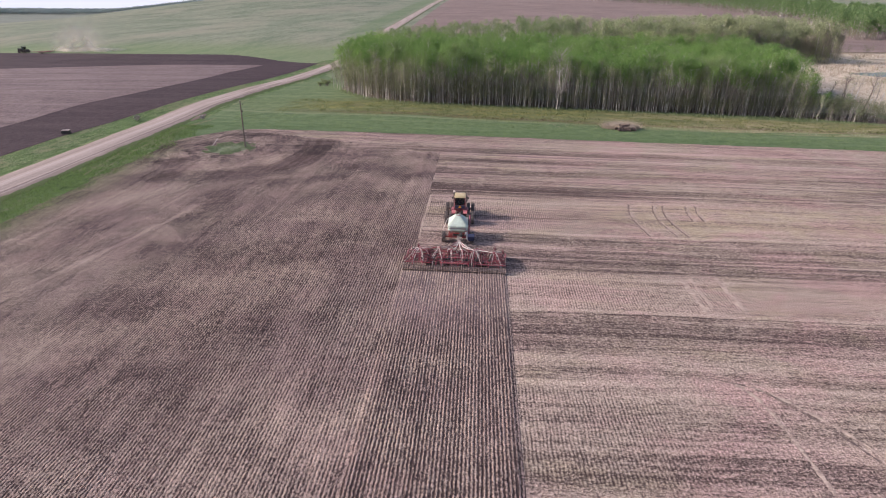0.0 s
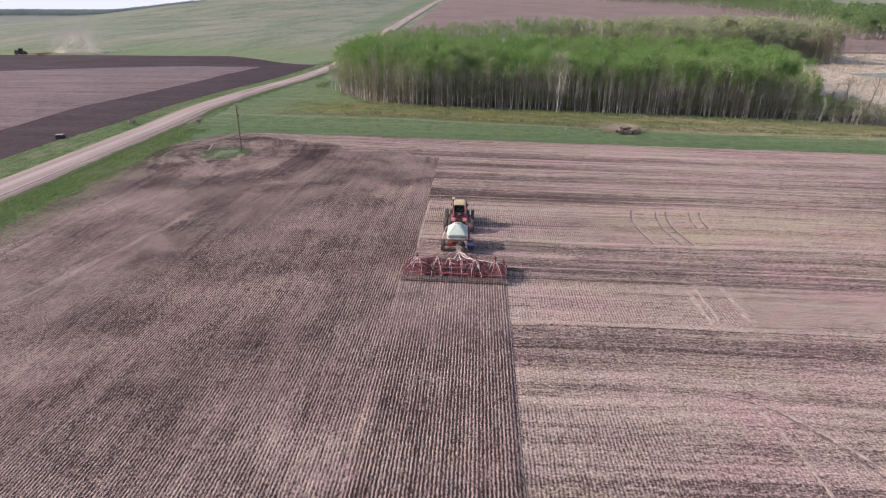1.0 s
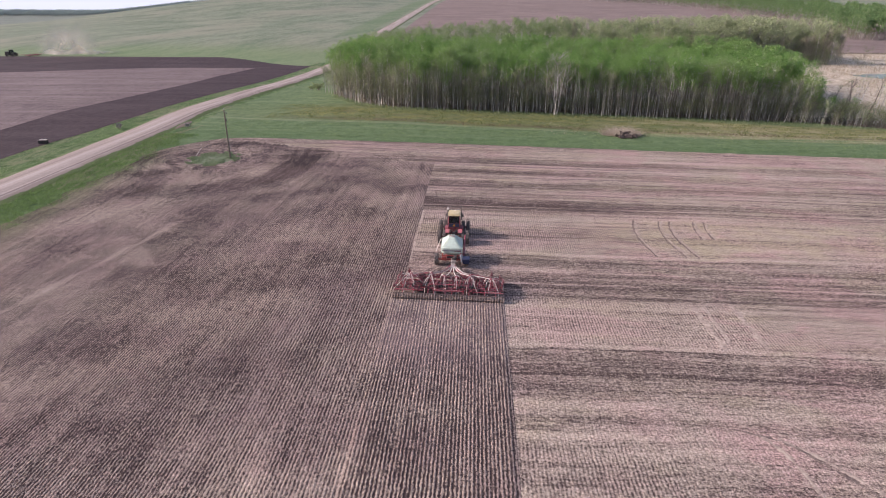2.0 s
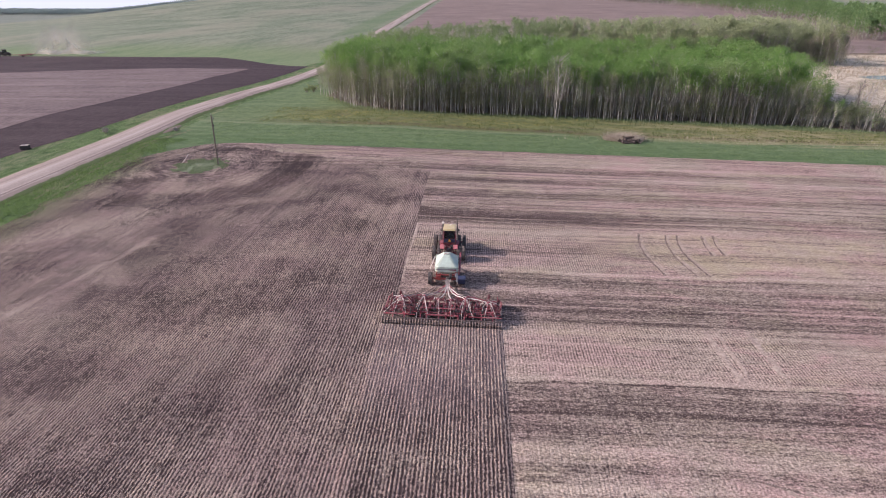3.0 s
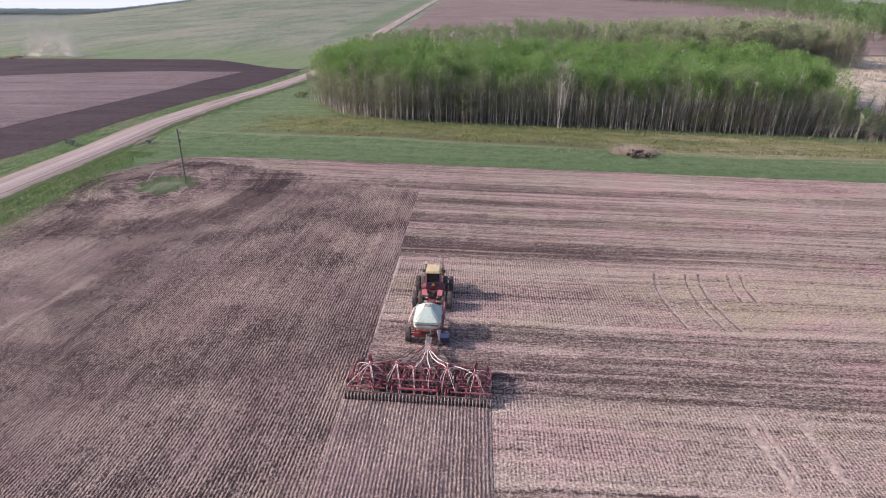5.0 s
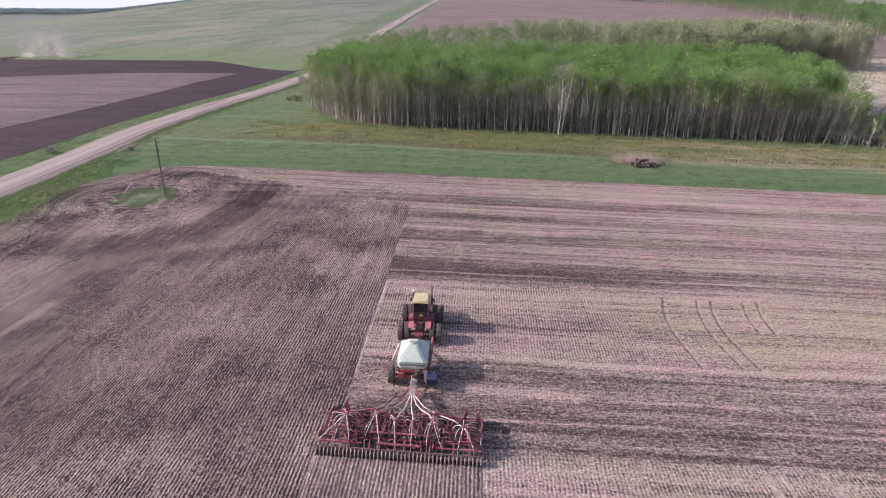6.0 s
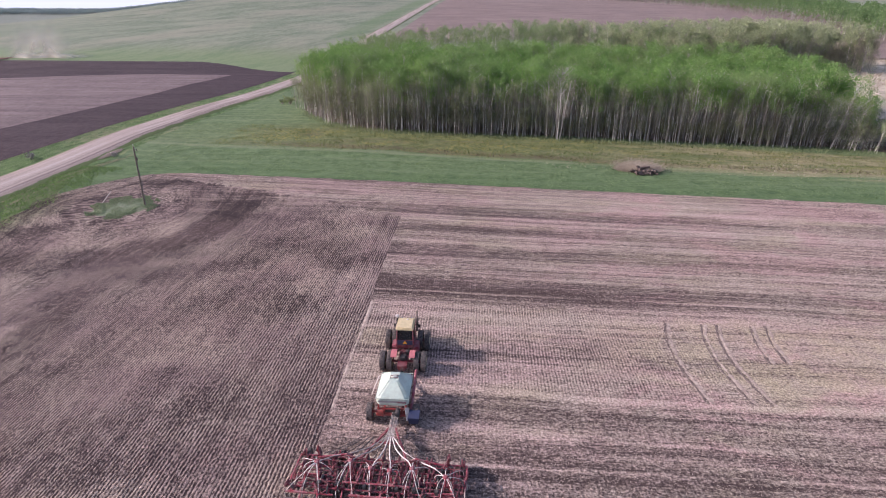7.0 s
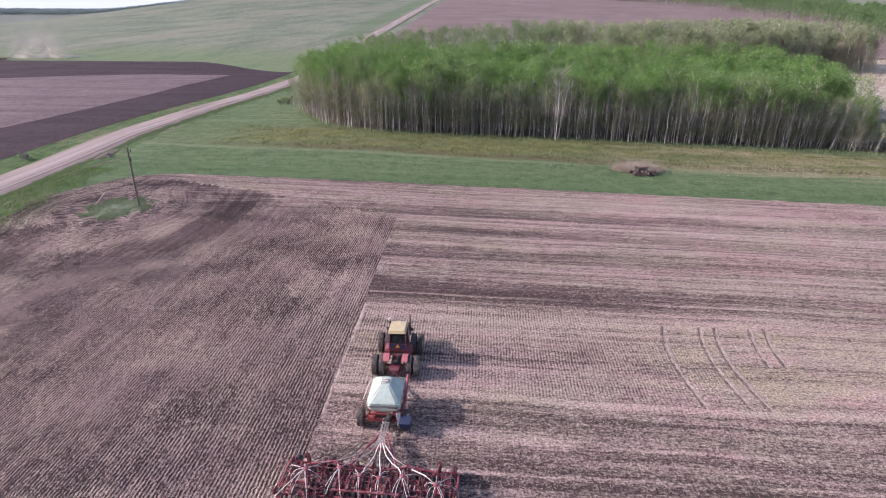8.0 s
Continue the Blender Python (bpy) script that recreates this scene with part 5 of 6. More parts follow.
    part("hopper", Shape().box((1.72, -2.15, 0.95), (0.7, 0.85, 0.62), 0.03, (0, 0, 0), 1.25), M_BLUE, auger, "dark blue auger hopper")
    part("chute", Shape().beam((1.12, -1.75, 1.5), (1.3, -2.35, 0.75), 0.3, 0.12, 0.02), M_GREY, auger, "grey metal chute")
    part("bracket", Shape().beam((1.15, 0.4, 1.6), (1.46, 0.4, 2.0), 0.07).beam((1.15, -0.9, 0.95), (1.44, -0.9, 1.35), 0.07), M_DARKRED, auger)
    part("hitch", Shape().box((0, 3.4, 0.55), (0.22, 0.4, 0.12), 0.02), M_BLACK, t)
    part("rear_hitch", Shape().beam((0, -1.9, 0.7), (0, -2.6, 0.6), 0.14).box((0, -2.6, 0.6), (0.25, 0.25, 0.1), 0.02), M_BLACK, t)
    return t


# ---- the seeder ----
def build_seeder():
    t = tagged(new("seeder"), "wide red air seeder with white hoses and steel packer wheels", "seeder", kind="thing")
    t.location, t.rotation_euler = (0.08, RIG_Y, 0.02), (0, 0, radians(-2.0))
    r = random.Random(3)
    half = 5.72
    # packer gangs
    s = Shape()
    s.lathe([(0.21, -0.04), (0.27, -0.046), (0.295, -0.02), (0.295, 0.02), (0.27, 0.046), (0.21, 0.04), (0.21, -0.04)], 18)
    for i in range(4):
        w = math.pi * i / 4
        s.beam((0, math.cos(w) * 0.2, math.sin(w) * 0.2), (0, -math.cos(w) * 0.2, -math.sin(w) * 0.2), 0.03, 0.03)
    packer = s.mesh("packer_wheel", M_PACKRIM)
    edges = [-half, -2.62, -0.95, 0.95, 2.62, half]
    n = 43
    xs = [-half + 0.1 + (2 * half - 0.2) * i / (n - 1) for i in range(n)]
    gangs = []
    for a, b in zip(edges, edges[1:]):
        g = part("packer_gang", Shape().beam((a + 0.04, 0, 0.28), (b - 0.04, 0, 0.28), 0.05).beam((a + 0.02, 0.12, 0.62), (b - 0.02, 0.12, 0.62), 0.09, 0.07, 0.01)
                 .beam((a + 0.04, 0.1, 0.62), (a + 0.04, 0, 0.26), 0.05).beam((b - 0.04, 0.1, 0.62), (b - 0.04, 0, 0.26), 0.05), M_PACKER, t, "rusty steel packer gang bar")
        for arm in (a + 0.35 * (b - a), a + 0.7 * (b - a)):
            part("packer_arm", Shape().beam((arm, 0.1, 0.64), (arm, 0.75, 0.95), 0.09, 0.09, 0.01), M_RED, t)
        gangs.append(g)
    for x in xs:
        g = next(g for g, b in zip(gangs, edges[1:]) if x <= b)
        part("packer_wheel", packer, None, g, at=(x, 0, 0.30))
    # frame of a middle and two wings, four cross tubes deep
    rows = (0.85, 1.7, 2.6, 3.5)
    for name, a, b in (("wing_frame", -5.6, -2.25), ("main_frame", -2.1, 2.1), ("wing_frame", 2.25, 5.6)):
        f = Shape()
        for y in rows:
            f.beam((a, y, 0.9), (b, y, 0.9), 0.1, 0.1, 0.012)
        m = 7 if name == "main_frame" else 5
        for i in range(m):
            x = a + 0.06 + (b - a - 0.12) * i / (m - 1)
            f.beam((x, rows[0], 0.92), (x, rows[-1], 0.92), 0.1, 0.13, 0.012)
        part(name, f, M_RED, t)
    # shanks in four ranks
    s = Shape()
    s.pipe([(0, 0.1, 0.9), (0, -0.12, 1.02), (0, -0.34, 0.85), (0, -0.36, 0.5), (0, -0.2, 0.22), (0, -0.02, 0.03)], 0.038, 6)
    s.box((0, 0.02, 0.02), (0.12, 0.2, 0.06))
    shank_mesh = s.mesh("shank", M_STEEL)
    trip_mesh = Shape().box((0, 0.12, 0.96), (0.11, 0.46, 0.16), 0.015).pipe([(0, 0.3, 1.06), (0, -0.16, 1.2)], 0.055, 8).box((0, -0.2, 1.1), (0.1, 0.1, 0.22), 0.01).mesh("trip_spring", M_DARKRED)
    boot_mesh = Shape().pipe([(0, -0.42, 0.72), (0, -0.4, 0.35), (0, -0.22, 0.06)], 0.03, 6).mesh("seed_boot", M_HOSE)
    outlets = []
    for i, x in enumerate(xs):
        y = rows[(i * 3) % 4] - 0.02
        k = part("shank", shank_mesh, None, t, at=(x, y, 0))
        part("trip_spring", trip_mesh, None, k, "red trip spring")
        part("seed_boot", boot_mesh, None, k, "white seed tube")
        outlets.append((x, y - 0.42, 0.72))
    # carrying wheels
    tyre, rim = tyre_mesh(0.45, 0.3, 0.22, 14), rim_mesh(0.22, 0.3, M_RED)
    for x in (-3.1, -2.75, -0.95, 0.95, 2.75, 3.1):
        w = wheel(t, (x, 1.35, 0.45), tyre, rim)
        part("wheel_arm", Shape().beam((x + 0.2, 1.35, 0.4), (x + 0.2, 2.2, 0.9), 0.09), M_RED, t)
    for x in (-5.2, -2.9, 2.9, 5.2):
        wheel(t, (x, 3.95, 0.45), tyre, rim)
        part("wheel_fork", Shape().beam((x + 0.18, 3.75, 0.4), (x + 0.18, 3.55, 0.95), 0.07).beam((x, 3.5, 0.95), (x, 3.62, 1.35), 0.08), M_RED, t)
    # upper bracing, lift arms and cylinders
    for sgn in (-1, 1):
        part("lift_arm", Shape().beam((sgn * 1.6, 3.3, 1.0), (sgn * 2.3, 3.2, 1.5), 0.1).beam((sgn * 2.3, 3.2, 1.5), (sgn * 4.3, 3.2, 1.05), 0.09), M_RED, t)
        part("cylinder", Shape().pipe([(sgn * 0.5, 2.9, 1.25), (sgn * 2.2, 3.1, 1.48)], 0.055, 10).pipe([(sgn * 2.2, 3.1, 1.48), (sgn * 2.9, 3.1, 1.25)], 0.03, 8), M_DARKRED, t)
        part("wing_brace", Shape().beam((sgn * 2.5, 1.7, 1.05), (sgn * 5.2, 1.75, 1.05), 0.08).beam((sgn * 3.0, 0.9, 1.0), (sgn * 4.9, 0.9, 1.12), 0.09), M_RED, t)
        part("wing_brace", Shape().beam((sgn * 4.2, 0.4, 0.86), (sgn * 5.3, 0.42, 0.86), 0.12, 0.1), M_RED, t)
        part("jack_post", Shape().beam((sgn * 4.35, 3.55, 0.9), (sgn * 4.35, 3.55, 1.75), 0.09).box((sgn * 4.35, 3.55, 1.4), (0.26, 0.2, 0.3), 0.02).beam((sgn * 4.35, 3.5, 1.55), (sgn * 4.0, 3.1, 1.0), 0.06), M_DARKRED, t)
        part("depth_link", Shape().beam((sgn * 1.15, 1.3, 0.9), (sgn * 1.15, 1.1, 1.5), 0.12).beam((sgn * 1.15, 1.1, 1.5), (sgn * 1.15, 2.4, 1.1), 0.08), M_RED, t)
        for y in (rows[0], rows[2]):
            part("hinge", Shape().box((sgn * 2.18, y, 0.95), (0.3, 0.16, 0.2), 0.02), M_DARKRED, t)
    for x in (-5.0, -4.0, -3.2, 3.4, 4.2, 5.1, -1.7, -0.4, 0.5, 1.7):
        part("upper_brace", Shape().beam((x, 0.9, 0.98), (x + 0.12 * math.sin(x * 9), 1.9, 1.18), 0.06).beam((x, 1.9, 1.18), (x, 3.4, 1.0), 0.06), M_DARKRED, t)
    for j, x in enumerate((-5.3, -4.6, -3.75, -2.8, -1.35, -0.9, 0.1, 0.85, 1.45, 2.75, 3.6, 4.45, 5.35)):
        y = 1.1 + 0.9 * abs(math.sin(x * 4.1))
        part("gauge_link", Shape().beam((x, y, 0.92), (x + 0.05, y + 0.15, 1.42), 0.07).beam((x + 0.05, y + 0.15, 1.42), (x + 0.3 * math.sin(x * 7), y + 0.75, 1.0), 0.06).box((x, y, 1.0), (0.24, 0.2, 0.16), 0.02), M_RED if j % 3 else M_DARKRED, t)
        part("spring_rod", Shape().pipe([(x + 0.2, y - 0.5, 0.95), (x + 0.2, y + 0.1, 1.25)], 0.03, 6).pipe([(x + 0.2, y - 0.35, 1.02), (x + 0.2, y - 0.05, 1.17)], 0.055, 8), M_STEEL, t)
    for x in (-4.85, -3.3, -0.75, 0.75, 3.3, 4.85):
        part("rear_bracket", Shape().beam((x - 0.75, 0.42, 0.84), (x + 0.75, 0.4, 0.84), 0.09, 0.09, 0.01).beam((x - 0.45, 0.42, 0.84), (x - 0.45, 0.85, 0.92), 0.07).beam((x + 0.4, 0.42, 0.84), (x + 0.4, 0.85, 0.92), 0.07), M_RED, t)
    for x in (-3.6, -2.4, -0.7, 1.3, 2.4, 3.8):
        part("bearing_block", Shape().box((x, 1.0, 1.08), (0.26, 0.3, 0.3), 0.03).box((x + 0.1, 1.5, 1.05), (0.16, 0.4, 0.2), 0.02), M_BLACK, t)
    for y, z, a, b in ((1.25, 1.02, -5.4, -2.4), (1.25, 1.02, 2.4, 5.4), (2.15, 1.0, -5.2, -2.5), (2.15, 1.0, 2.5, 5.2), (3.05, 1.0, -5.3, -2.4), (3.05, 1.0, 2.4, 5.3), (2.1, 1.04, -2.0, 2.0), (3.0, 1.04, -2.0, 2.0)):
        part("cross_tube", Shape().pipe([(a, y, z), (b, y, z)], 0.045, 8), M_DARKRED, t)
    part("rock_shaft", Shape().pipe([(-2.05, 1.15, 1.2), (2.05, 1.15, 1.2)], 0.07, 10), M_RED, t)
    for i in range(105):
        x, y, z = r.uniform(-5.5, 5.5), r.uniform(0.5, 3.7), r.uniform(0.62, 1.2)
        e = Vector((r.gauss(0, 0.5), r.gauss(0, 1), r.gauss(0, 0.35))).normalized() * r.uniform(0.18, 0.42)
        c = Vector((x, y, z))
        part("bracket", Shape().beam(c - e, c + e, r.uniform(0.045, 0.09), r.uniform(0.05, 0.12)).box(c, (0.14, 0.12, 0.14), 0.01), (M_DARKRED, M_RED, M_BLACK, M_DARKRED, M_STEEL)[i % 5], t)
    part("rear_bar", Shape().beam((-1.6, 0.42, 0.9), (1.6, 0.42, 0.9), 0.11, 0.11, 0.01), M_RED, t)
    part("drawbar", Shape().beam((-1.6, 3.5, 0.85), (-0.1, 7.2, 0.62), 0.13, 0.15, 0.01).beam((1.6, 3.5, 0.85), (0.1, 7.2, 0.62), 0.13, 0.15, 0.01).beam((-0.85, 5.3, 0.74), (0.85, 5.3, 0.74), 0.1), M_RED, t)
    post = part("hose_post", Shape().beam((0.0, 5.3, 0.75), (0.25, 5.3, 1.28), 0.07).beam((-0.15, 5.3, 1.22), (0.6, 5.3, 1.22), 0.06), M_DARKRED, t)
    # distributor towers and hoses
    towers = [(-3.95, 2.0), (-1.85, 2.3), (-0.46, 1.8), (0.77, 1.7), (2.15, 2.0), (4.3, 1.5)]
    left = list(outlets)
    for j, (x, y) in enumerate(towers):
        tower = part("distributor", Shape().pipe([(x, y, 0.9), (x, y, 1.75)], 0.05, 10).lathe([(0.05, 1.7), (0.16, 1.78), (0.17, 1.9), (0.1, 1.95)], 16, "Z", (x, y, 0)), M_RED, t, "red distributor tower")
        sx, sy = 0.12 + 0.25 * (j - 2.5) / 2.5, 5.3
        part("main_hose", Shape().pipe([(-0.22 + 0.10 * j, 8.2, 0.95), (-0.18 + 0.09 * j, 7.0, 1.0 + 0.06 * (j % 2)), (sx * 0.8, 6.1, 1.15), (sx, sy, 1.28)], 0.03, 8), M_DUSTHOSE, t)
        path = [Vector((sx, sy, 1.28)), Vector((sx + (x - sx) * 0.22, sy + (y + 0.5 - sy) * 0.36, 1.22)), Vector((sx + (x - sx) * 0.5, sy + (y + 0.5 - sy) * 0.62, 1.3)), Vector((sx + (x - sx) * 0.8, sy + (y + 0.5 - sy) * 0.84, 1.5)), Vector((x, y + 0.12, 1.72))]
        part("main_hose", Shape().pipe(path, 0.04, 8), M_HOSE if j > 1 else M_DUSTHOSE, t)
    for x, y, z in left:
        tx, ty = min(towers, key=lambda q: abs(q[0] - x) + 0.05 * r.random())
        d = Vector((x - tx, y - ty, 0))
        d = (d.normalized() if d.length > 0.01 else Vector((0, -1, 0))) + Vector((0, -0.4, 0))
        d.normalize()
        a = Vector((tx, ty, 1.88)) + d * 0.15
        e = Vector((x, y, z))
        far = (e - a).length
        pts = []
        p1 = a + d * (0.12 + far * 0.3) + Vector((r.uniform(-0.15, 0.15), r.uniform(-0.1, 0.1), 0.04 + 0.14 * r.random()))
        p2 = e + Vector((r.uniform(-0.08, 0.08), r.uniform(-0.1, 0.1), 0.22 + 0.25 * r.random()))
        for i in range(9):
            k = i / 8
            pts.append(a * (1 - k) ** 3 + p1 * 3 * k * (1 - k) ** 2 + p2 * 3 * k * k * (1 - k) + e * k ** 3)
        part("seed_hose", Shape().pipe(pts, 0.019, 6), M_HOSE, t)
    for i in range(14):
        x = r.uniform(-4.8, 4.8)
        part("hydraulic_hose", Shape().sag((x, 3.3, 1.1), (x * 0.4, 5.2, 1.3), 0.2, 0.022), M_BLACK, t)
    return t


build_tractor()
build_cart()
build_seeder()


# ---- wheel tracks across the stubble ----
M_TRACK = plain("pressed_straw", (0.54, 0.435, 0.355), 0.95, dirt=0.85, scale=2.0, specular=0.1, grime=(0.24, 0.18, 0.16))
M_RUT = plain("rut_soil", (0.12, 0.088, 0.08), 0.95, dirt=0.55, scale=2.0, specular=0.1, grime=(0.36, 0.28, 0.24))


def track(points, width, material, seed=0.0):
    """A pressed wheel line through points, uneven and broken."""
    path = [Vector((*p, 0.0)) for p in points]
    dense = []
    for i in range(len(path) - 1):
        a, b, c, d = path[max(i - 1, 0)], path[i], path[i + 1], path[min(i + 2, len(path) - 1)]
        for j in range(24):
            u = j / 24
            dense.append(0.5 * ((2 * b) + (c - a) * u + (2 * a - 5 * b + 4 * c - d) * u * u + (3 * b - a - 3 * c + d) * u ** 3))
    verts, faces = [], []
    for i, p in enumerate(dense):
        d = (dense[min(i + 1, len(dense) - 1)] - dense[max(i - 1, 0)]).normalized()
        n = Vector((-d.y, d.x, 0))
        w = width * max(0.12, 0.65 + 0.8 * noise.noise(Vector((i * 0.33, seed, 0.5))))
        o = width * 0.2 * noise.noise(Vector((i * 0.21, seed, 9.5)))
        verts += [p + n * (o - w / 2) + Vector((0, 0, 0.012)), p + n * o + Vector((0, 0, 0.03)), p + n * (o + w / 2) + Vector((0, 0, 0.012))]
        if i:
            q = 3 * i
            faces += [(q - 3, q - 2, q + 1, q), (q - 2, q - 1, q + 2, q + 1)]
    return tagged(mesh_object("wheel_track", verts, faces, material), "faint wheel track pressed into straw stubble", "wheel track", kind="structure")


ARC = [(0.2, 80.7), (-0.5, 77.8), (-0.7, 74.2), (-0.3, 71.0), (0.1, 68.5)]
for n, x in enumerate((24.6, 28.0, 29.4, 32.6, 34.0)):
    long = 5 if n < 3 else 3
    track([(x + a, b) for a, b in ARC[:long]], 0.40, M_TRACK, n * 3.1)
    track([(x + a - 0.34, b) for a, b in ARC[:long]], 0.30, M_RUT, n * 3.1 + 1.5)
for n, (x, y0, y1) in enumerate(((24.5, 57.0, 49.0), (28.3, 57.2, 49.2), (25.4, 57.0, 50.0))):
    track([(x, y0), (x + 0.1, (y0 * 2 + y1) / 3), (x + 0.15, (y0 + 2 * y1) / 3), (x + 0.15, y1)], 0.75 if n < 2 else 0.4, M_TRACK, 20 + n)
track([(-4.75, 66.0), (-4.7, 72.0), (-4.65, 77.0), (-4.55, 83.0)], 0.34, M_TRACK, 41.0)
track([(21.8, 38.7), (24.3, 37.6), (26.0, 35.7), (27.6, 33.4), (29.1, 30.2)], 0.36, M_RUT, 31.0)
track([(23.0, 38.2), (24.0, 35.9), (24.5, 31.0), (24.6, 27.2)], 0.4, M_TRACK, 33.0)
track([(24.0, 38.0), (25.6, 36.6), (27.6, 34.3), (29.8, 30.6)], 0.36, M_TRACK, 35.0)


# ---- worn lane from the road's crossing along the field's corner ----
M_LANE = plain("worn_dry_grass", (0.215, 0.20, 0.125), 0.95, dirt=0.7, scale=1.2, specular=0.1, grime=(0.13, 0.155, 0.075))
for n, off in enumerate((0.0, 1.9)):
    lane = track([(-61.3 - off, 89.3), (-63.0 - off, 99.4), (-64.0 - off, 108.9), (-64.2 - off * 0.8, 120.8), (-63.2 - off * 0.4, 131.0), (-61.5, 136.5 + off)], 0.55, M_LANE, 51.0 + n)
    for v in lane.data.vertices:
        v.co.z += max(0.0, float(land(v.co.x, v.co.y))) + 0.03
    tagged(lane, "worn pale wheel lane in the roadside grass", "wheel track", kind="structure")


# ---- pole, islet of grass, piles, bushes ----
def build_pole():
    t = tagged(new("utility_pole"), "weathered wooden utility pole standing in a grass islet", "utility pole", kind="thing")
    t.location = (-43.6, 110.0, 0.0)
    t.rotation_euler = (radians(-0.3), radians(0.4), 0)
    part("shaft", Shape().pipe([(0, 0, -0.3), (0, 0, 4.5), (0, 0, 8.95)], 0.15, 12, 0.105), M_WOOD, t)
    part("insulator", Shape().lathe([(0.03, 8.9), (0.03, 9.1), (0.07, 9.13), (0.06, 9.24), (0.02, 9.27)], 10, "Z"), M_GREY, t, "grey insulator")
    part("bracket", Shape().beam((0, 0, 8.75), (0.45, -0.05, 8.6), 0.05).beam((0.1, 0, 8.3), (0.45, -0.05, 8.6), 0.03), M_GREY, t)
    part("fuse", Shape().lathe([(0.05, 8.25), (0.06, 8.3), (0.06, 8.6), (0.03, 8.65)], 8, "Z", (0.45, -0.05, 0)), M_BLACK, t)
    part("fuse", Shape().lathe([(0.04, 6.9), (0.09, 7.0), (0.09, 7.35), (0.04, 7.4)], 10, "Z", (0.24, -0.05, 0)), M_BLACK, t)
    part("ground_wire", Shape().pipe([(0.13, -0.08, 0), (0.11, -0.07, 7.0)], 0.012, 4), M_GREY, t)
    return t


build_pole()
tagged(new("leaning_stake", Shape().pipe([(-50.6, 110.2, -0.1), (-49.6, 111.6, 1.5)], 0.05, 8, 0.03).mesh("leaning_stake", M_HOSE)), "pale leaning stake in the grass islet", "stake", kind="thing")


round_patch("grass_islet", -46.4, 109.0, 4.3, 4.4, 0.03, M_ISLET, "small sparse grass islet round the pole", "grass", 0.14, 1.0)
round_patch("field_approach", -66.4, 138.5, 1.1, 4.2, 0.05, M_DIRT, "bare dirt crossing from road to field", "dirt", 0.2, 4.0)


def tuft_mesh(name, rng, n, rx, ry, height, blade, material, lean=0.5):
    verts, faces = [], []
    for i in range(n):
        w, d = rng.uniform(0, 6.283), math.sqrt(rng.random())
        b = Vector((math.cos(w) * d * rx, math.sin(w) * d * ry, -0.03))
        tip = b + Vector((rng.gauss(0, lean), rng.gauss(0, lean), 1.0)) * height * rng.uniform(0.4, 1.0) * (1.1 - 0.5 * d)
        side = Vector((rng.uniform(-1, 1), rng.uniform(-1, 1), 0)).normalized() * blade
        q = len(verts)
        verts += [b - side, b + side, tip]
        faces.append((q, q + 1, q + 2))
    return mesh_of(name, verts, faces, material)


def build_pile():
    t = tagged(new("log_pile"), "heap of dark broken logs and sticks on the grass", "log pile", kind="thing")
    t.location = (35.6, 132.8, float(land(35.6, 132.8)))
    r = random.Random(5)
    for i in range(60):
        w, d = r.uniform(0, 6.283), math.sqrt(r.random())
        c = Vector((math.cos(w) * d * 1.9, math.sin(w) * d * 1.2, 0.15 + (1 - d) * r.uniform(0.1, 1.2)))
        e = Vector((r.gauss(0, 1), r.gauss(0, 0.6), r.gauss(0, 0.25))).normalized() * r.uniform(0.3, 0.85)
        rad = r.uniform(0.07, 0.24)
        c.z = max(c.z, rad + abs(e.z) * 0.6)
        part("log", Shape().pipe([c - e, c + e * 0.1, c + e], rad, 7, rad * 0.8), M_LOG, t)
    return t


M_LOG = plain("dark_rotten_wood", (0.075, 0.055, 0.05), 0.9, dirt=0.5, scale=3, grime=(0.17, 0.13, 0.11))
M_DRYGRASS = leaf_material("tall_dry_grass", (0.64, 0.56, 0.46), (0.36, 0.30, 0.24))
M_PALEBLADE = leaf_material("pale_grass_blades", (0.23, 0.28, 0.145), (0.14, 0.18, 0.09))
M_GREENBLADE = leaf_material("grass_blades", (0.175, 0.27, 0.088), (0.09, 0.155, 0.047))
M_ISLETBLADE = leaf_material("islet_grass_blades", (0.225, 0.29, 0.16), (0.12, 0.165, 0.09))
build_pile()
rng_small = random.Random(11)
tuft = tagged(new("dry_grass_clump", tuft_mesh("dry_grass_clump", rng_small, 3600, 4.3, 2.4, 2.3, 0.024, M_DRYGRASS, 0.9)), "tall pale dry grass beside the log heap", "grass", kind="stuff")
tuft.location = (35.2, 135.6, float(land(35.2, 135.6)))


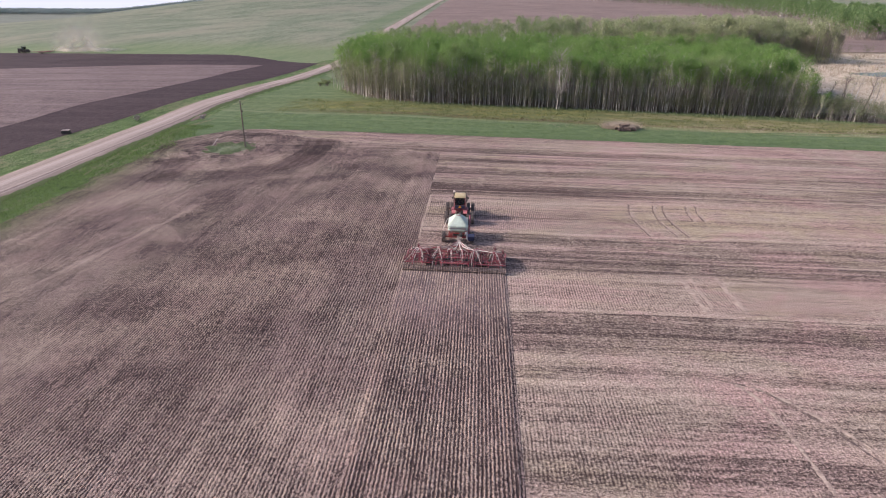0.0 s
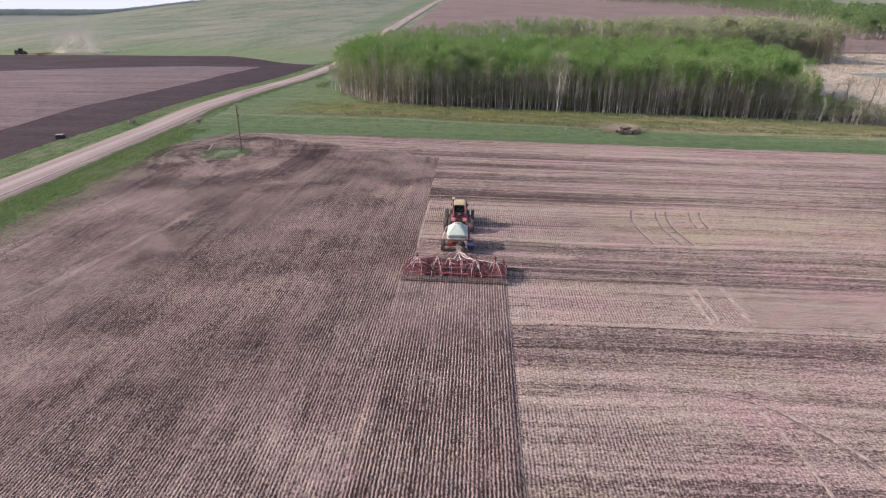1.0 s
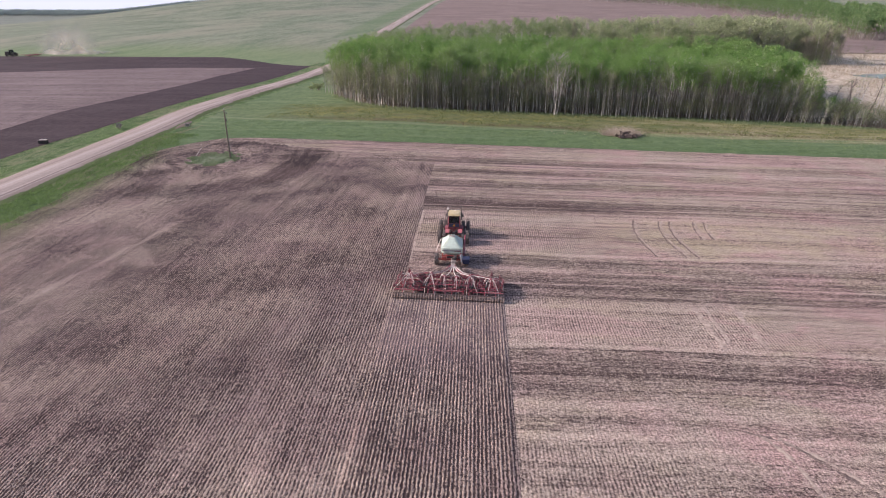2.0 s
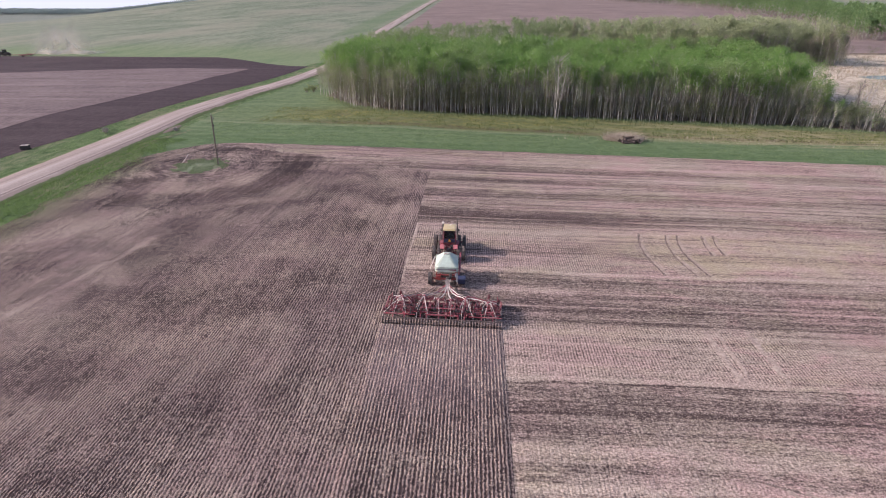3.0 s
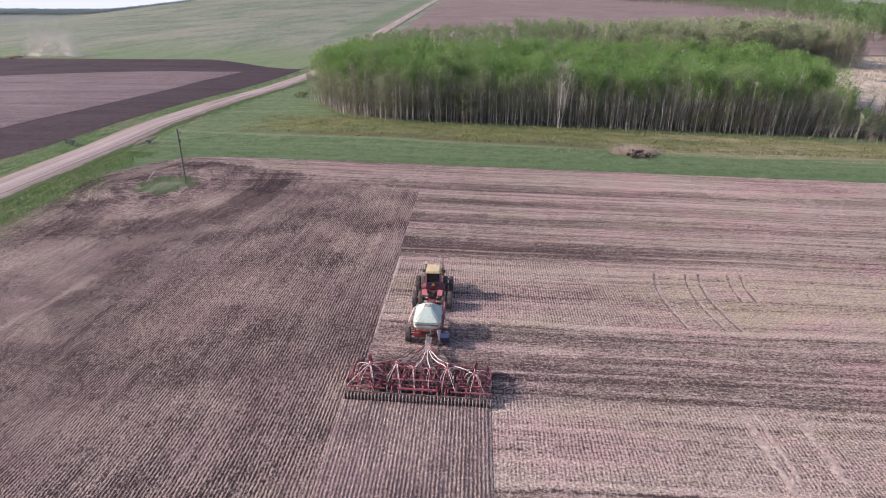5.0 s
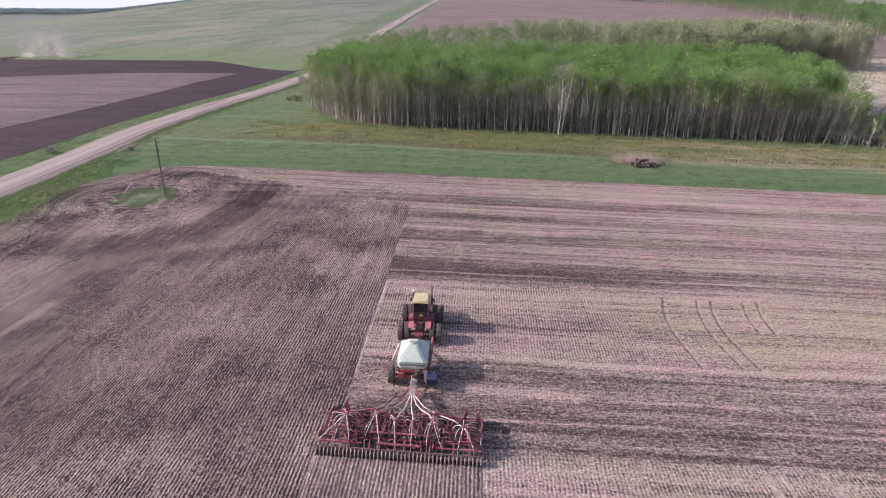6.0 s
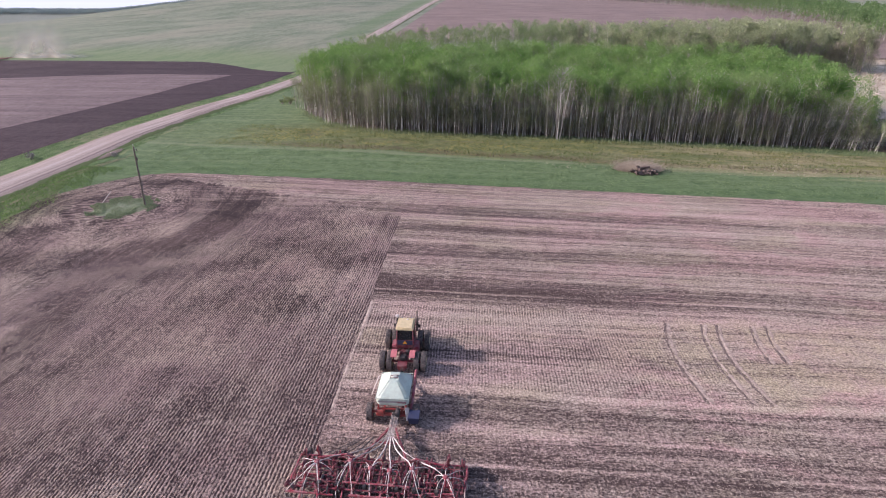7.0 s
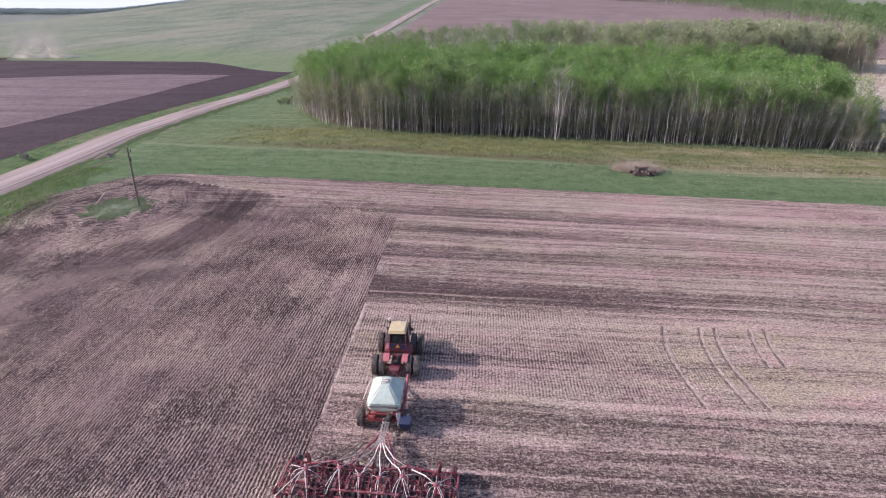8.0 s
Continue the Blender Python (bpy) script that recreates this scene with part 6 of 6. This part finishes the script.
def build_bush(name, x, y, size, leaves, material, label, twigs=40, seed=1):
    r = random.Random(seed)
    t = tagged(new(name), label, "bush", kind="thing")
    t.location = (x, y, float(land(x, y)))
    s = Shape()
    tips = []
    for i in range(twigs):
        w = r.uniform(0, 6.283)
        out = size * r.uniform(0.2, 1.0)
        tip = Vector((math.cos(w) * out, math.sin(w) * out, size * r.uniform(0.5, 1.2)))
        s.pipe([Vector((r.gauss(0, 0.15), r.gauss(0, 0.15), -0.05)), tip * 0.5 + Vector((0, 0, size * 0.15)), tip], 0.03, 3, 0.008)
        tips += [tip, tip * 0.75]
    part("stems", s, M_TWIG, t)
    verts, faces = [], []
    for i in range(leaves):
        c = r.choice(tips) + Vector((r.gauss(0, 0.2), r.gauss(0, 0.2), r.gauss(0, 0.2))) * size * 0.6
        n = Vector((r.gauss(0, 1), r.gauss(0, 1), r.gauss(0, 1))).normalized()
        a, q = n.orthogonal() * 0.14 * r.uniform(0.6, 1.3), len(verts)
        b = n.cross(a)
        c.z = max(c.z, 0.1)
        verts += [c - a, c - b, c + a, c + b]
        faces.append((q, q + 1, q + 2, q + 3))
    part("foliage", mesh_of("foliage", verts, faces, material), None, t)
    return t


build_bush("roadside_bush", -50.8, 204.5, 2.0, 260, M_LEAF_DULL, "low dark bush on the grass by the road", 60, 2)
build_bush("roadside_bush", -53.5, 205.5, 1.2, 120, M_LEAF_DULL, "low dark bush on the grass by the road", 30, 3)
build_bush("ditch_bush", -79.2, 134.0, 0.9, 120, M_TWIG, "small bare bush in the road ditch", 30, 4)


tagged(new("marker_post", Shape().pipe([(-80.9, 134.7, -0.5), (-80.9, 134.7, 1.3)], 0.06, 8).mesh("marker_post", M_WOOD)), "short wooden marker post in the ditch", "post", kind="thing")
build_bush("dead_brush", -64.6, 137.0, 0.6, 40, M_TWIG, "flat heap of dead brown brush by the road", 60, 6)


def scatter_grass(name, n, spot, height, blade, material, label, seed, lean=0.5):
    """Loose grass blades over a stretch of ground."""
    r = random.Random(seed)
    verts, faces = [], []
    for i in range(n):
        x, y = spot(r)
        z = float(land(x, y)) - 0.03
        h, w = height * r.uniform(0.4, 1.15), r.uniform(0, 6.283)
        side = Vector((math.cos(w), math.sin(w), 0)) * blade
        q = len(verts)
        b = Vector((x, y, z))
        verts += [b - side, b + side, b + Vector((r.gauss(0, lean), r.gauss(0, lean), 1.0)) * h]
        faces.append((q, q + 1, q + 2))
    return tagged(new(name, mesh_of(name, verts, faces, material)), label, "grass", kind="stuff")


def bank_spot(r):
    y = 45 + 85 * r.random()
    return -58.6 - 8.2 * r.random() ** 0.75 + 0.8 * math.sin(y * 0.7), y


def clumped(r):
    w, d = r.uniform(0, 6.283), math.sqrt(r.random())
    x, y = -46.4 + math.cos(w) * d * 5.0, 109.0 + math.sin(w) * d * 5.2
    return (x, y) if noise.noise(Vector((x * 0.5, y * 0.5, 2.0))) > -0.15 else clumped(r)


def foot_spot(r):
    x = r.uniform(-42, 108)
    return x, front(x) - 1.0 + r.gauss(0, 1.6)


def far_ditch_spot(r):
    y = 80 + 130 * r.random() ** 1.3
    return -77.5 - (8.0 - 4.0 * float(ease(y, 115, 155))) * r.random(), y


scatter_grass("bank_grass", 14000, bank_spot, 0.38, 0.06, M_GREENBLADE, "lush green grass on the roadside bank", 21)
scatter_grass("islet_grass", 7000, clumped, 0.3, 0.06, M_ISLETBLADE, "sparse pale green grass round the pole", 22)
scatter_grass("foot_grass", 5000, foot_spot, 0.55, 0.07, M_PALEBLADE, "long grass at the trees' foot", 23)
scatter_grass("ditch_grass", 3000, far_ditch_spot, 0.3, 0.06, M_PALEBLADE, "green grass in the far road ditch", 24)


def scatter_meadow(name, n, low, high, x0, x1, height, blade, material, label, seed):
    """Grass standing between two distances out from the field's edge, thicker in clumps."""
    r = np.random.RandomState(seed)
    x = r.uniform(x0, x1, n)
    out = low + (high - low) * r.uniform(0, 1, n)
    y = 124.0 - 0.085 * x + out
    rest = np.array([noise.noise(Vector((a * 0.22, b * 0.35, seed))) for a, b in zip(x.tolist(), y.tolist())]) + r.normal(0, 0.16, n) > -0.02
    rest &= y < np.array([front(a) for a in x.tolist()]) - 0.5
    x, y = x[rest], y[rest]
    m = len(x)
    z = land(x, y) - 0.03
    h, w = height * r.uniform(0.4, 1.15, m), r.uniform(0, 6.283, m)
    base = np.stack([x, y, z], -1)
    side = np.stack([np.cos(w), np.sin(w), np.zeros(m)], -1) * blade
    tip = base + np.stack([r.normal(0, 0.5, m), r.normal(0, 0.5, m), np.ones(m)], -1) * h[:, None]
    verts = np.stack([base - side, base + side, tip], 1).reshape(-1, 3)
    me = bpy.data.meshes.new(name)
    me.from_pydata(verts.tolist(), [], np.arange(3 * m).reshape(-1, 3).tolist())
    me.materials.append(material)
    me.update()
    return tagged(new(name, me), label, "grass", kind="stuff")


M_MOWN = leaf_material("mown_grass_blades", (0.25, 0.33, 0.15), (0.115, 0.175, 0.07))
M_SALLOW = leaf_material("yellowing_grass_blades", (0.22, 0.24, 0.085), (0.10, 0.135, 0.05))
M_WEED = leaf_material("brown_weed_stalks", (0.20, 0.155, 0.105), (0.085, 0.065, 0.048))
scatter_meadow("mown_grass", 22000, 0.5, 18.5, -58, 110, 0.20, 0.075, M_MOWN, "short green grass beside the field", 31)
scatter_meadow("yellow_grass", 20000, 19.0, 40.0, -50, 110, 0.36, 0.08, M_SALLOW, "yellowing grass of the meadow", 32)
scatter_meadow("brown_weeds", 1600, 18.8, 22.0, -22, 110, 0.5, 0.06, M_WEED, "dead brown weeds along the meadow", 33)
scatter_meadow("dry_stalks", 1500, 13.0, 27.0, 18, 115, 0.45, 0.035, M_DRYGRASS, "pale dry grass in the meadow", 34)


def reed_spot(r):
    while True:
        x, y = r.uniform(93, 330), r.uniform(172, 348)
        if noise.noise(Vector((x * 0.06, y * 0.05, 4.0))) + 0.5 * noise.noise(Vector((x * 0.2, y * 0.2, 9.0))) > 0.08 and (x - 168) ** 2 / 260 + (y - 250) ** 2 / 90 > 1:
            return x, y


M_REEDBLADE = leaf_material("dry_reed_blades", (0.55, 0.46, 0.345), (0.33, 0.275, 0.20))
scatter_grass("reed_clumps", 9000, reed_spot, 1.7, 0.14, M_REEDBLADE, "tall dry reeds in clumps", 25, 0.3)
shrub_rng = random.Random(19)
wood("reed_shrubs", [(*reed_spot(shrub_rng), shrub_rng.uniform(0.6, 1.3), shrub_rng.uniform(0, 6.28), shrub_rng.randrange(5)) for i in range(150)], brush_shapes, M_BRUSH, "low grey shrubs scattered in the reed bed", M_STEM)


def build_culvert():
    t = tagged(new("trailer_box"), "small grey metal box on skids at the field edge", "metal box", kind="thing")
    t.location, t.rotation_euler, t.scale = (-86.3, 118.6, float(land(-86.3, 118.6))), (0, 0, radians(12)), (0.75, 0.75, 0.75)
    part("body", Shape().box((0, 0, 0.75), (1.9, 1.2, 0.7), 0.05).box((-1.2, 0, 0.6), (0.5, 0.3, 0.3), 0.04), M_BLACK, t)
    part("lid", Shape().box((0, 0, 1.14), (2.0, 1.3, 0.08), 0.02), M_DUSTHOSE, t, "pale lid")
    part("skid", Shape().box((0, -0.45, 0.2), (2.3, 0.12, 0.4), 0.02), M_BLACK, t)
    part("skid", Shape().box((0, 0.45, 0.2), (2.3, 0.12, 0.4), 0.02), M_BLACK, t)
    return t


build_culvert()


# ---- the far tractor with its implement, and its dust ----
def build_far_tractor(x, y):
    z = float(land(x, y)) + 0.1
    t = tagged(new("tractor"), "distant dark tractor working the far field edge", "tractor", kind="thing")
    t.location, t.rotation_euler = (x, y, z), (0, 0, radians(90))
    tyre, rim = tyre_mesh(0.95, 0.6, 0.5, 18), rim_mesh(0.5, 0.6, M_BLACK)
    for yy in (-1.8, 1.9):
        for xx in (-1.5, 1.5):
            wheel(t, (xx, yy, 0.95), tyre, rim)
    part("hood", Shape().box((0, 2.0, 1.9), (1.4, 2.9, 1.5), 0.12), M_BLACK, t)
    part("frame", Shape().box((0, 0, 1.1), (1.0, 6.0, 0.5), 0.05).box((0, -2.0, 1.7), (1.3, 1.6, 0.9), 0.08), M_BLACK, t)
    part("cab", Shape().box((0, -0.3, 2.75), (1.7, 1.7, 1.7), 0.1), M_GLASS, t)
    part("roof", Shape().box((0, -0.3, 3.66), (1.9, 1.9, 0.2), 0.06), M_BLACK, t)
    part("exhaust", Shape().pipe([(0.5, 1.2, 2.5), (0.5, 1.2, 4.0)], 0.09, 8), M_BLACK, t)
    c = tagged(new("cultivator"), "distant red cultivator towed behind the tractor", "cultivator", kind="thing")
    c.location, c.rotation_euler = (x + 13.5, y, z), (0, 0, radians(90))
    f = Shape()
    for yy in (-2.0, -0.6, 0.8):
        f.beam((-5.5, yy, 0.9), (5.5, yy, 0.9), 0.2)
    for xx in (-5, -2.5, 0, 2.5, 5):
        f.beam((xx, -2, 0.95), (xx, 0.8, 0.95), 0.2)
    part("frame", f, M_RED, c)
    part("drawbar", Shape().beam((-1.5, 0.8, 0.9), (0, 9.5, 0.7), 0.18).beam((1.5, 0.8, 0.9), (0, 9.5, 0.7), 0.18), M_RED, c)
    part("mast", Shape().beam((0, -0.6, 0.9), (0.3, -0.4, 2.1), 0.2).beam((2.4, -0.6, 0.9), (2.2, 0.3, 1.9), 0.15).beam((-2.4, -0.6, 0.9), (-2.2, 0.3, 1.9), 0.15), M_RED, c)
    st = Shape().pipe([(0, 0, 0.9), (0, -0.5, 0.7), (0, -0.3, 0.0)], 0.06, 5).mesh("tine", M_STEEL)
    for i in range(20):
        part("tine", st, None, c, at=(-5.4 + i * 0.57, (-2.0, -0.6, 0.8)[i % 3], 0))
    for xx in (-3.5, 3.5):
        wheel(c, (xx, -0.1, 0.5), tyre_mesh(0.5, 0.35, 0.25, 12), rim_mesh(0.25, 0.35, M_RED))
    return t


build_far_tractor(-277.0, 356.5)


# ---- sky beyond the land's end, and the dust behind the far tractor ----
def sky_backdrop():
    k = Mat("pale_sky", 1.0)
    glow = k.nt.nodes.new("ShaderNodeEmission")
    glow.inputs[0].default_value, glow.inputs[1].default_value = (0.74, 0.80, 0.92, 1), 0.80
    k.nt.links.new(glow.outputs[0], k.out.inputs["Surface"])
    verts, faces = [], []
    n = 60
    for i in range(n + 1):
        w = radians(-75 + 150 * i / n)
        for z in (-330, 40, 170):
            verts.append((math.sin(w) * 4650, math.cos(w) * 4650, z))
    for i in range(n):
        for j in range(2):
            q = 3 * i + j
            faces.append((q, q + 3, q + 4, q + 1))
    return tagged(mesh_object("backdrop", verts, faces, k.mat), "pale hazy sky low over the horizon", "sky", kind="structure")


sky_backdrop()


def dust_material():
    k = Mat("drifting_dust", 1.0, specular=0.0)
    k.set("Base Color", (0.8, 0.72, 0.63))
    p = k.nt.nodes.new("ShaderNodeSeparateXYZ")
    k.nt.links.new(k.local(), p.inputs[0])
    x, y, z = p.outputs
    puff = k.noise(k.position, 0.10, 4, 0.62, 0.4)
    ends = k.m("MULTIPLY", k.span(x, -24.0, -6.0), k.span(x, 34.0, 2.0))
    low = k.span(z, 3.2, 0.0, 0.0, 0.6)
    high = k.m("MULTIPLY", k.span(z, 24.0, 3.0), k.span(k.m("ADD", x, k.m("MULTIPLY", z, 0.25)), 26.0, 4.0))
    f = k.m("MULTIPLY", k.m("MULTIPLY", high, k.span(puff, 0.30, 0.70)), 0.42)
    f = k.m("MULTIPLY", k.m("ADD", f, low), ends)
    clear = k.nt.nodes.new("ShaderNodeBsdfTransparent")
    both = k.nt.nodes.new("ShaderNodeMixShader")
    k.put(both.inputs[0], f)
    thin = k.nt.nodes.new("ShaderNodeBsdfTranslucent")
    thin.inputs[0].default_value = (0.85, 0.77, 0.68, 1)
    body = k.nt.nodes.new("ShaderNodeMixShader")
    k.nt.links.new(k.bsdf.outputs[0], body.inputs[1]), k.nt.links.new(thin.outputs[0], body.inputs[2])
    k.nt.links.new(clear.outputs[0], both.inputs[1]), k.nt.links.new(body.outputs[0], both.inputs[2])
    k.nt.links.new(both.outputs[0], k.out.inputs["Surface"])
    return k.mat


def build_dust(x0, y0):
    """A thin drifting plume: a few wavering veils, one behind the other."""
    z0 = float(land(x0, y0))
    verts, faces = [], []
    for layer in range(4):
        base = len(verts)
        nx, nz = 40, 16
        for i in range(nx + 1):
            for j in range(nz + 1):
                x, z = -26 + 62 * i / nx, 26 * (j / nz) ** 1.4
                y = layer * 2.5 + 2.5 * noise.noise(Vector((x * 0.09, z * 0.12, layer * 5.0))) + 0.15 * z
                verts.append((x, y, z))
        for i in range(nx):
            for j in range(nz):
                q = base + i * (nz + 1) + j
                faces.append((q, q + nz + 1, q + nz + 2, q + 1))
    ob = mesh_object("dust_cloud", verts, faces, dust_material(), smooth=True)
    ob.location = (x0, y0, z0)
    return tagged(ob, "thin pale dust drifting behind the far tractor", "dust", kind="stuff")


build_dust(-246.0, 363.0)
